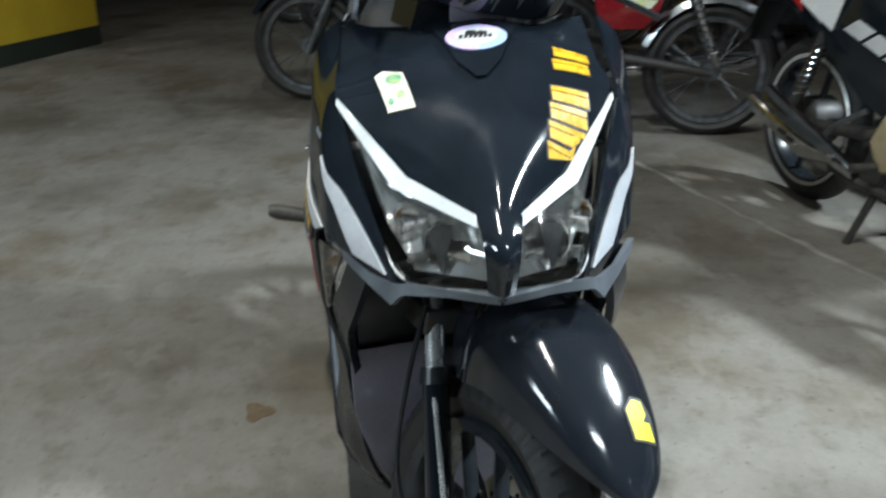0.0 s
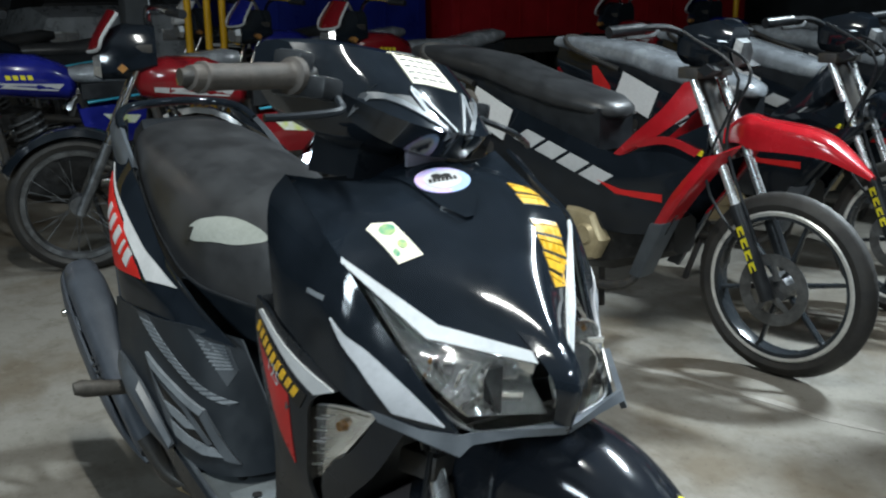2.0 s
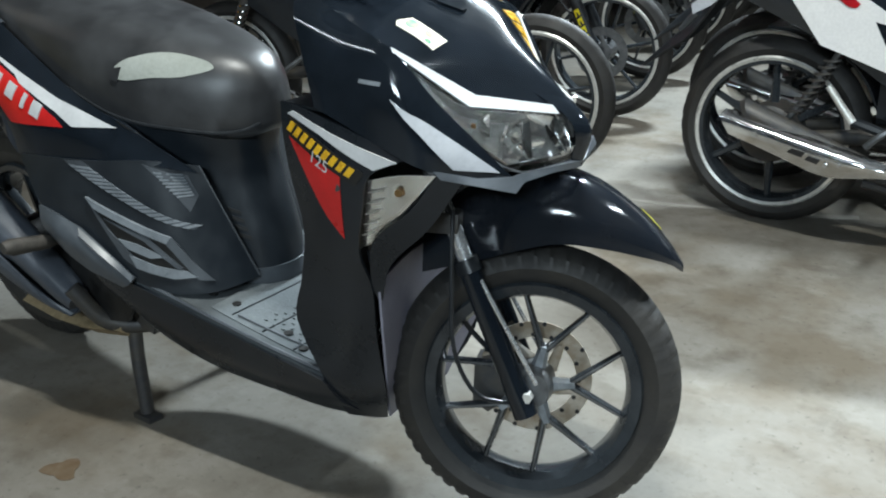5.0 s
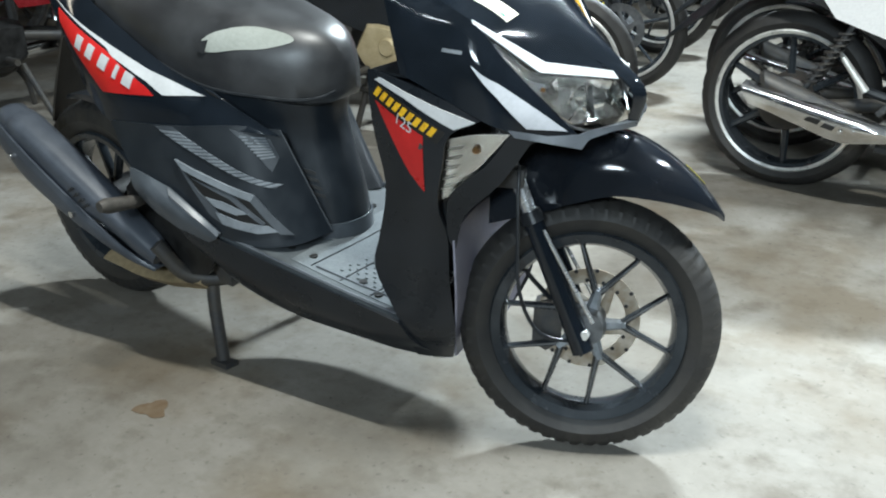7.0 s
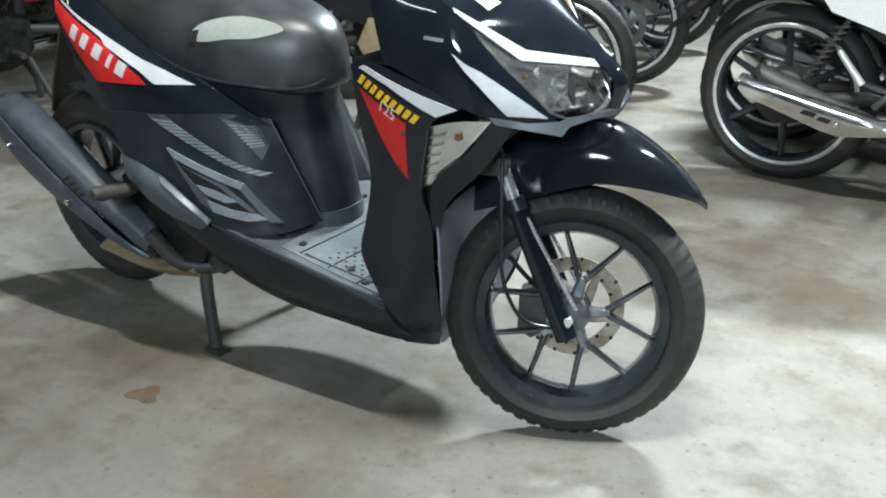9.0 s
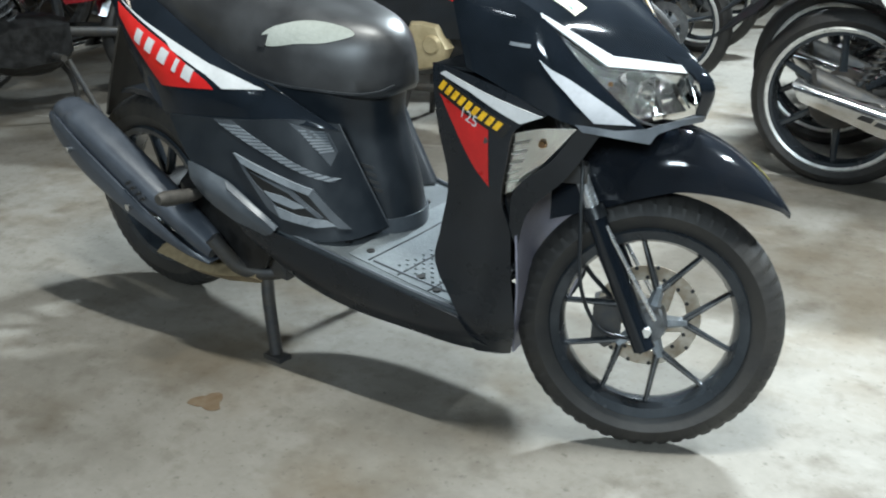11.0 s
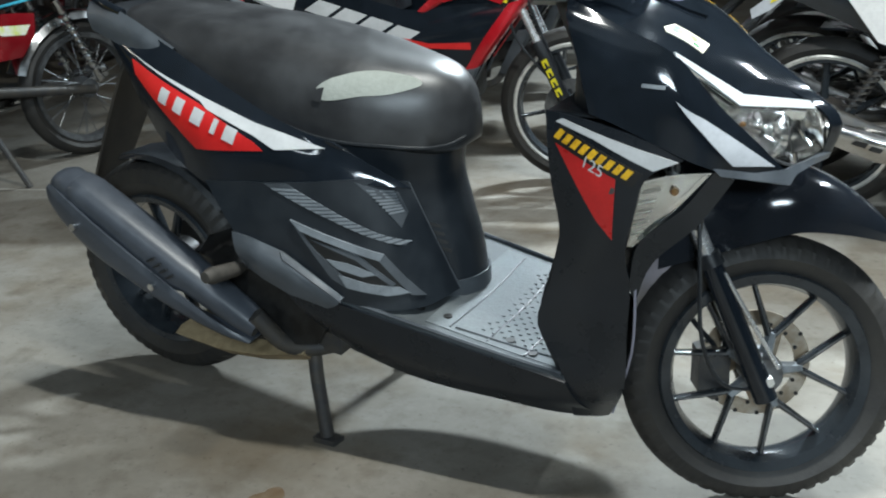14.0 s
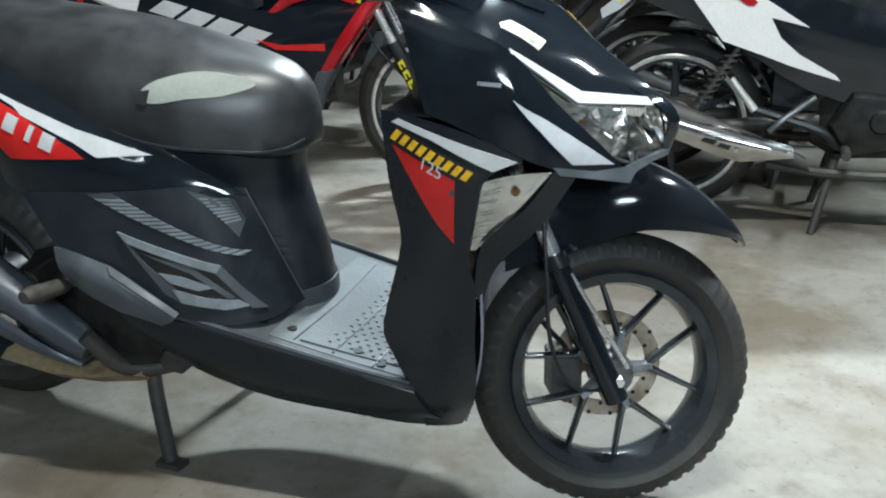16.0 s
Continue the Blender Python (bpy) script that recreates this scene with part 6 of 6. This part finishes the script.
def standard_bike(at, label, main, wrap=True, group="", screen="red_paint"):
    """A small upright motorcycle with a round tank; rear tyre at the origin, heading +x."""
    T = thing("motorcycle", label, "motorcycle", group, at)
    WB, R = 1.24, 0.29
    wheel(T, (0, 0, R), R, "steel", "wire", False, "rear_wheel", 0.040)
    wheel(T, (WB, 0, R), R, "steel", "wire", False, "front_wheel", 0.036)
    ax = Vector((-0.47, 0, 1)).normalized()
    for s in (-1, 1):
        low = Vector((WB, s * 0.085, R - 0.03))
        part("fork_lower", rod(low, low + ax * 0.32, 0.022, 0.022, 12), "steel", T)
        part("fork_tube", rod(low + ax * 0.31, low + ax * 0.72, 0.015, None, 12), "chrome", T)
        part("rear_shock", rod((-0.02, s * 0.12, 0.33), (0.13, s * 0.12, 0.68), 0.016, None, 10), "chrome", T)
        sp = []
        for k in range(60):
            f = k / 59
            p = Vector((0.0, s * 0.12, 0.38)).lerp(Vector((0.11, s * 0.12, 0.63)), f)
            sp.append(p + Vector((math.cos(f * 55) * 0.027, math.sin(f * 55) * 0.027, 0)))
        part("shock_spring", tube(sp, 0.0045, 5, 1), "chrome", T)
        part("swingarm", rod((0.0, s * 0.085, R), (0.46, s * 0.075, 0.36), 0.02, 0.022, 10), "iron", T)
        sc = [[(0.22, s * 0.115, 0.64), (0.36, s * 0.13, 0.655), (0.52, s * 0.12, 0.64)], [(0.24, s * 0.125, 0.56), (0.38, s * 0.14, 0.56), (0.50, s * 0.13, 0.55)], [(0.30, s * 0.115, 0.48), (0.40, s * 0.13, 0.48), (0.47, s * 0.12, 0.48)]]
        scp = part("side_cover", sheet(sc, 3, 0.006, flip=s < 0), main, T, "painted side cover")
        part("side_mark", applied(tree(scp), [[(0.25, 0.60), (0.42, 0.615), (0.38, 0.575), (0.28, 0.565)]], (0, s * 0.5, 0), (1, 0, 0), (0, 0, 1), (0, -s, 0), 0.002, 0.04), "green_glow", scp)
        bar = part("handlebar", tube([(WB - 0.34, s * 0.03, 1.0), (WB - 0.35, s * 0.14, 1.09), (WB - 0.45, s * 0.36, 1.07)], 0.011, 8), "chrome", T)
        part("grip", rod((WB - 0.41, s * 0.26, 1.078), (WB - 0.452, s * 0.37, 1.07), 0.018, 0.018, 12), "satin", bar)
        part("turn_signal", loft([[(WB - 0.22 + a * 0.02, s * y, 0.86 + b * 0.018) for a, b in ((-1, 0), (0, -1), (1, 0), (0, 1))] for y in (0.13, 0.18)]), "amber", T, "orange turn signal")
        part("foot_peg", rod((0.56, s * 0.12, 0.28), (0.56, s * 0.24, 0.285), 0.014, 0.014, 10), "iron", T)
        part("crash_bar", tube([(0.86, s * 0.05, 0.62), (0.90, s * 0.20, 0.52), (0.84, s * 0.20, 0.34), (0.78, s * 0.06, 0.28)], 0.011, 8), "chrome", T)
    part("fork_yoke", box(WB - 0.31, 0, R + 0.64, 0.07, 0.20, 0.035, bevel=0.006), "iron", T)
    for nm, c in (("front_fender", (WB, 0, R)), ("rear_fender", (0, 0, R))):
        a0, a1 = (30, 150) if nm == "front_fender" else (20, 195)
        rg = [[Vector(c) + Vector(((R + 0.025 + dz) * math.cos(a), y, (R + 0.025 + dz) * math.sin(a))) for y, dz in ((-0.06, -0.02), (-0.045, 0.008), (0, 0.016), (0.045, 0.008), (0.06, -0.02), (0.045, 0.002), (0, 0.01), (-0.045, 0.002))] for a in [radians(a0 + (a1 - a0) * k / 12) for k in range(13)]]
        part(nm, loft(rg), "chrome" if nm == "rear_fender" else "gloss", T)
    tank = []
    for x, z, w, h in ((0.98, 0.80, 0.04, 0.03), (0.95, 0.80, 0.09, 0.07), (0.84, 0.80, 0.125, 0.095), (0.68, 0.785, 0.125, 0.10), (0.56, 0.755, 0.10, 0.08), (0.52, 0.745, 0.06, 0.05)):
        tank.append([(x, w * math.copysign(abs(math.cos(t)) ** 0.75, math.cos(t)), z + h * math.copysign(abs(math.sin(t)) ** 0.8, math.sin(t))) for t in [2 * math.pi * k / 20 for k in range(20)]])
    tk = part("fuel_tank", loft(tank), main, T, "painted fuel tank", 50)
    tb = tree(tk)
    for s in (-1, 1):
        K = dict(origin=(0, s * 0.5, 0), u=(1, 0, 0), v=(0, 0, 1), toward=(0, -s, 0))
        part("tank_stripe", applied(tb, [[(0.57, 0.755), (0.90, 0.775), (0.90, 0.755), (0.60, 0.725)]], lift=0.002, cell=0.04, **K), "white", tk)
        part("tank_mark", applied(tb, bars((0.70, 0.780), (0.82, 0.785), 4, 0.020, 0.2, 0.3), lift=0.0026, cell=0.04, **K), "yellow", tk, "yellow bars")
        part("trim_line", tube([(0.48, s * 0.128, 0.668), (0.2, s * 0.128, 0.70), (-0.05, s * 0.12, 0.73)], 0.006, 6), "cyan", T)
    ring = []
    for x, z, w, h in ((0.55, 0.79, 0.07, 0.03), (0.48, 0.79, 0.11, 0.045), (0.2, 0.785, 0.125, 0.05), (0.0, 0.81, 0.125, 0.055), (-0.16, 0.835, 0.11, 0.05), (-0.24, 0.84, 0.07, 0.03)):
        ring.append([(x, w * math.copysign(abs(math.cos(t)) ** 0.6, math.cos(t)), z + h * math.sin(t)) for t in [2 * math.pi * k / 16 for k in range(16)]])
    part("seat", loft(ring), "plastic_wrap" if wrap else "seat", T, "seat under clear wrap" if wrap else "black seat", 50)
    part("seat_base", loft([[(x, a * 0.105, z + b * 0.035) for a, b in ((-1, -1), (1, -1), (1, 1), (-1, 1))] for x, z in ((0.50, 0.715), (0.1, 0.73), (-0.2, 0.765))]), "satin", T)
    part("frame_tube", tube([(0.92, 0, 0.78), (0.86, 0, 0.5), (0.80, 0, 0.26), (0.5, 0, 0.22), (0.46, 0, 0.5), (0.5, 0, 0.70)], 0.02, 8), "iron", T)
    part("engine", loft([[(x, a * w, z + b * h) for a, b in ((-1, -0.7), (-0.6, -1), (0.6, -1), (1, -0.7), (1, 0.7), (0.6, 1), (-0.6, 1), (-1, 0.7))] for x, w, z, h in ((0.46, 0.10, 0.34, 0.08), (0.54, 0.13, 0.33, 0.11), (0.72, 0.13, 0.33, 0.11), (0.80, 0.09, 0.32, 0.07))]), "engine", T)
    cyl = part("cylinder", rod((0.70, 0, 0.40), (0.76, 0, 0.62), 0.06, 0.06, 16), "engine", T)
    for k in range(6):
        part("fin", rod((0.705 + 0.009 * k, 0, 0.43 + 0.032 * k), (0.708 + 0.009 * k, 0, 0.437 + 0.032 * k), 0.082, None, 16), "steel", cyl)
    part("clutch_cover", lathe([(0.0001, -0.155), (0.07, -0.155), (0.09, -0.14), (0.092, -0.1), (0.0001, -0.1)], (0.60, 0, 0.33), 24), "alloy", T)
    part("exhaust", tube([(0.78, -0.05, 0.56), (0.88, -0.09, 0.46), (0.80, -0.12, 0.26), (0.5, -0.14, 0.24)], 0.017, 8), "chrome", T)
    part("muffler", loft([[Vector(c) + Vector((0, r * math.cos(t), r * math.sin(t))) for t in [2 * math.pi * k / 16 for k in range(16)]] for c, r in (((0.52, -0.14, 0.24), 0.02), ((0.40, -0.15, 0.25), 0.04), ((-0.20, -0.17, 0.31), 0.042), ((-0.22, -0.17, 0.312), 0.025))]), "chrome", T, "chrome muffler")
    part("side_stand", rod((0.50, 0.12, 0.25), (0.44, 0.24, 0.0), 0.013, 0.012, 8), "iron", T)
    part("main_stand", tube([(0.48, -0.12, 0.24), (0.40, -0.16, 0.12), (0.38, -0.17, 0.0)], 0.012, 8), "iron", T)
    cw = part("headlight_cowl", loft([[(WB - 0.28 + x, a * w, 0.93 + dz + b * h) for a, b in ((-1, -0.7), (-0.7, -1), (0.7, -1), (1, -0.7), (0.9, 0.6), (0.6, 1), (-0.6, 1), (-0.9, 0.6))] for x, w, h, dz in ((-0.08, 0.10, 0.09, 0.0), (0.04, 0.11, 0.11, -0.01), (0.14, 0.085, 0.09, -0.03))]), "gloss", T)
    part("fly_screen", sheet([[(WB - 0.22, -0.10, 1.075), (WB - 0.19, 0, 1.085), (WB - 0.22, 0.10, 1.075)], [(WB - 0.16, -0.12, 0.985), (WB - 0.125, 0, 0.985), (WB - 0.16, 0.12, 0.985)], [(WB - 0.14, -0.11, 0.94), (WB - 0.10, 0, 0.925), (WB - 0.14, 0.11, 0.94)]], 3, 0.006), screen, cw)
    part("screen_edge", tube([(WB - 0.22, -0.105, 1.075), (WB - 0.155, -0.125, 0.985), (WB - 0.135, -0.115, 0.935), (WB - 0.095, 0, 0.92), (WB - 0.135, 0.115, 0.935), (WB - 0.155, 0.125, 0.985), (WB - 0.22, 0.105, 1.075)], 0.008, 6), "white", cw)
    part("headlight", loft([[(WB - 0.13 + x, a * w, 0.865 + b * h) for a, b in ((-1, 0), (-0.7, -0.8), (0, -1), (0.7, -0.8), (1, 0), (0.8, 0.8), (-0.8, 0.8))] for x, w, h in ((-0.02, 0.085, 0.065), (0.02, 0.06, 0.045))]), "mirror", T, "clear headlight")
    part("mirror", tube([(WB - 0.36, -0.15, 1.09), (WB - 0.36, -0.19, 1.22), (WB - 0.37, -0.20, 1.28)], 0.006, 6), "chrome", T)
    return T


def heading(x, y, deg, z=0.0):
    return pose(x, y, z, 0, 0, deg)


row = "motorcycles parked in a row"
first_bike = underbone(heading(-2.22, 1.42, 11.5), "black and red underbone motorcycle with bare seat", "red_paint", "seat", group=row)
second = underbone(heading(-2.36, 2.24, 11.5), "black underbone motorcycle with wrapped seat", "gloss", "plastic_wrap", True, "gloss", row)
for k, (x, y) in enumerate(((-2.50, 3.00), (-2.62, 3.72), (-2.74, 4.44), (-2.86, 5.16))):
    copy_thing(second, heading(x, y, 11.5 + (k % 2)))
white = underbone(heading(-0.155, 1.64, 1), "black and white underbone motorcycle with chrome exhaust guard", "white_paint", "plastic_wrap", True, "gloss", "motorcycles across the aisle", False, "alloy", False)
for k, (x, y) in enumerate(((-0.295, 2.05), (-0.32, 2.52), (-0.33, 3.05), (-0.34, 3.60), (-0.34, 4.20))):
    copy_thing(white, heading(x, y, 2 + 0.5 * k))
# Red motorcycle in dim light; its shade is part of the paint colour.
red = standard_bike(heading(-3.12, 1.34, 258), "red upright motorcycle with wrapped seat, shade put into its paint", "dim_red_paint", True, "upright motorcycles behind", "dim_red_paint")
blue = standard_bike(heading(-3.85, 0.78, 262), "blue upright motorcycle with wrapped seat", "blue_paint", True, "upright motorcycles behind", "blue_paint")
far = standard_bike(heading(-6.05, 0.88, 276), "black upright motorcycle with a pale headlight screen", "gloss", False, "upright motorcycles behind", "white_paint")
copy_thing(far, heading(-7.0, 0.5, 280))
copy_thing(red, heading(-4.75, 3.0, 275))
copy_thing(blue, heading(-5.6, 2.7, 277))
copy_thing(far, heading(-6.5, 2.6, 277))
copy_thing(red, heading(-4.3, 4.9, 190))
copy_thing(blue, heading(-4.3, 5.9, 190))


# ---- trucks, posts ----
def truck(at, label, main, stripe):
    T = thing("truck", label, "truck", "", at)
    body = part("cargo_body", box(0, 0, 1.35, 1.6, 2.2, 1.5, bevel=0.03), main, T)
    part("stripe", box(0.803, 0, 1.12, 0.006, 2.1, 0.07), stripe, body)
    for k in range(6):
        part("panel_rib", box(0.805, -1.0 + 0.4 * k, 1.35, 0.012, 0.03, 1.4, bevel=0.003), main, body)
    part("chassis", box(0, 0, 0.5, 1.4, 2.1, 0.16), "iron", T)
    for y in (-0.75, 0.75):
        for x in (-0.62, 0.62):
            part("tyre", tyre_mesh((x, y, 0.34), 0.34, 0.2, 0.1, 30), "tyre", T)
    return T


truck(heading(-9.2, 3.7, 0), "blue van body parked in the dark", "truck_blue", "truck_blue")
truck(heading(-9.0, 6.1, 0), "red truck body with a blue stripe", "truck_red", "blue_paint")
truck(heading(-9.0, 8.4, 0), "red truck body with a blue stripe", "truck_red", "blue_paint")
car = thing("car", "silver car parked behind the posts", "car", "", heading(-9.4, 1.6, 0))
part("body", loft([[(x, a * w, z + b * h) for a, b in ((-1, -0.8), (1, -0.8), (1.02, 0.2), (0.9, 1), (-0.9, 1), (-1.02, 0.2))] for x, w, z, h in ((-1.4, 0.75, 0.7, 0.25), (0.5, 0.78, 0.72, 0.3), (0.9, 0.7, 0.68, 0.25))]), "silver", car)
part("cabin", loft([[(x, a * 0.68, z) for a in (-1, 1)] + [(x, a * 0.55, z + h) for a in (1, -1)] for x, z, h in ((-1.2, 0.95, 0.1), (-0.9, 0.95, 0.5), (0.0, 0.95, 0.5), (0.4, 0.95, 0.1))]), "ink", car)
for y in (-0.62, 0.62):
    part("headlamp", box(0.88, y * 0.8, 0.75, 0.06, 0.25, 0.12, bevel=0.02), "mirror", car)
    for x in (-0.9, 0.5):
        part("tyre", tyre_mesh((x, y, 0.29), 0.29, 0.18, 0.09, 30), "tyre", car)
for k, (x, y) in enumerate(((-6.0, 1.46), (-6.0, 1.60), (-6.0, 1.71), (-6.0, 6.9))):
    p = thing("post", "yellow painted steel post", "post", "yellow posts", heading(x, y, 0))
    part("pole", rod((0, 0, 0), (0, 0, 2.4), 0.025, None, 16), "post_yellow", p)
    part("base_plate", box(0, 0, 0.006, 0.14, 0.14, 0.012, bevel=0.002), "post_yellow", p)
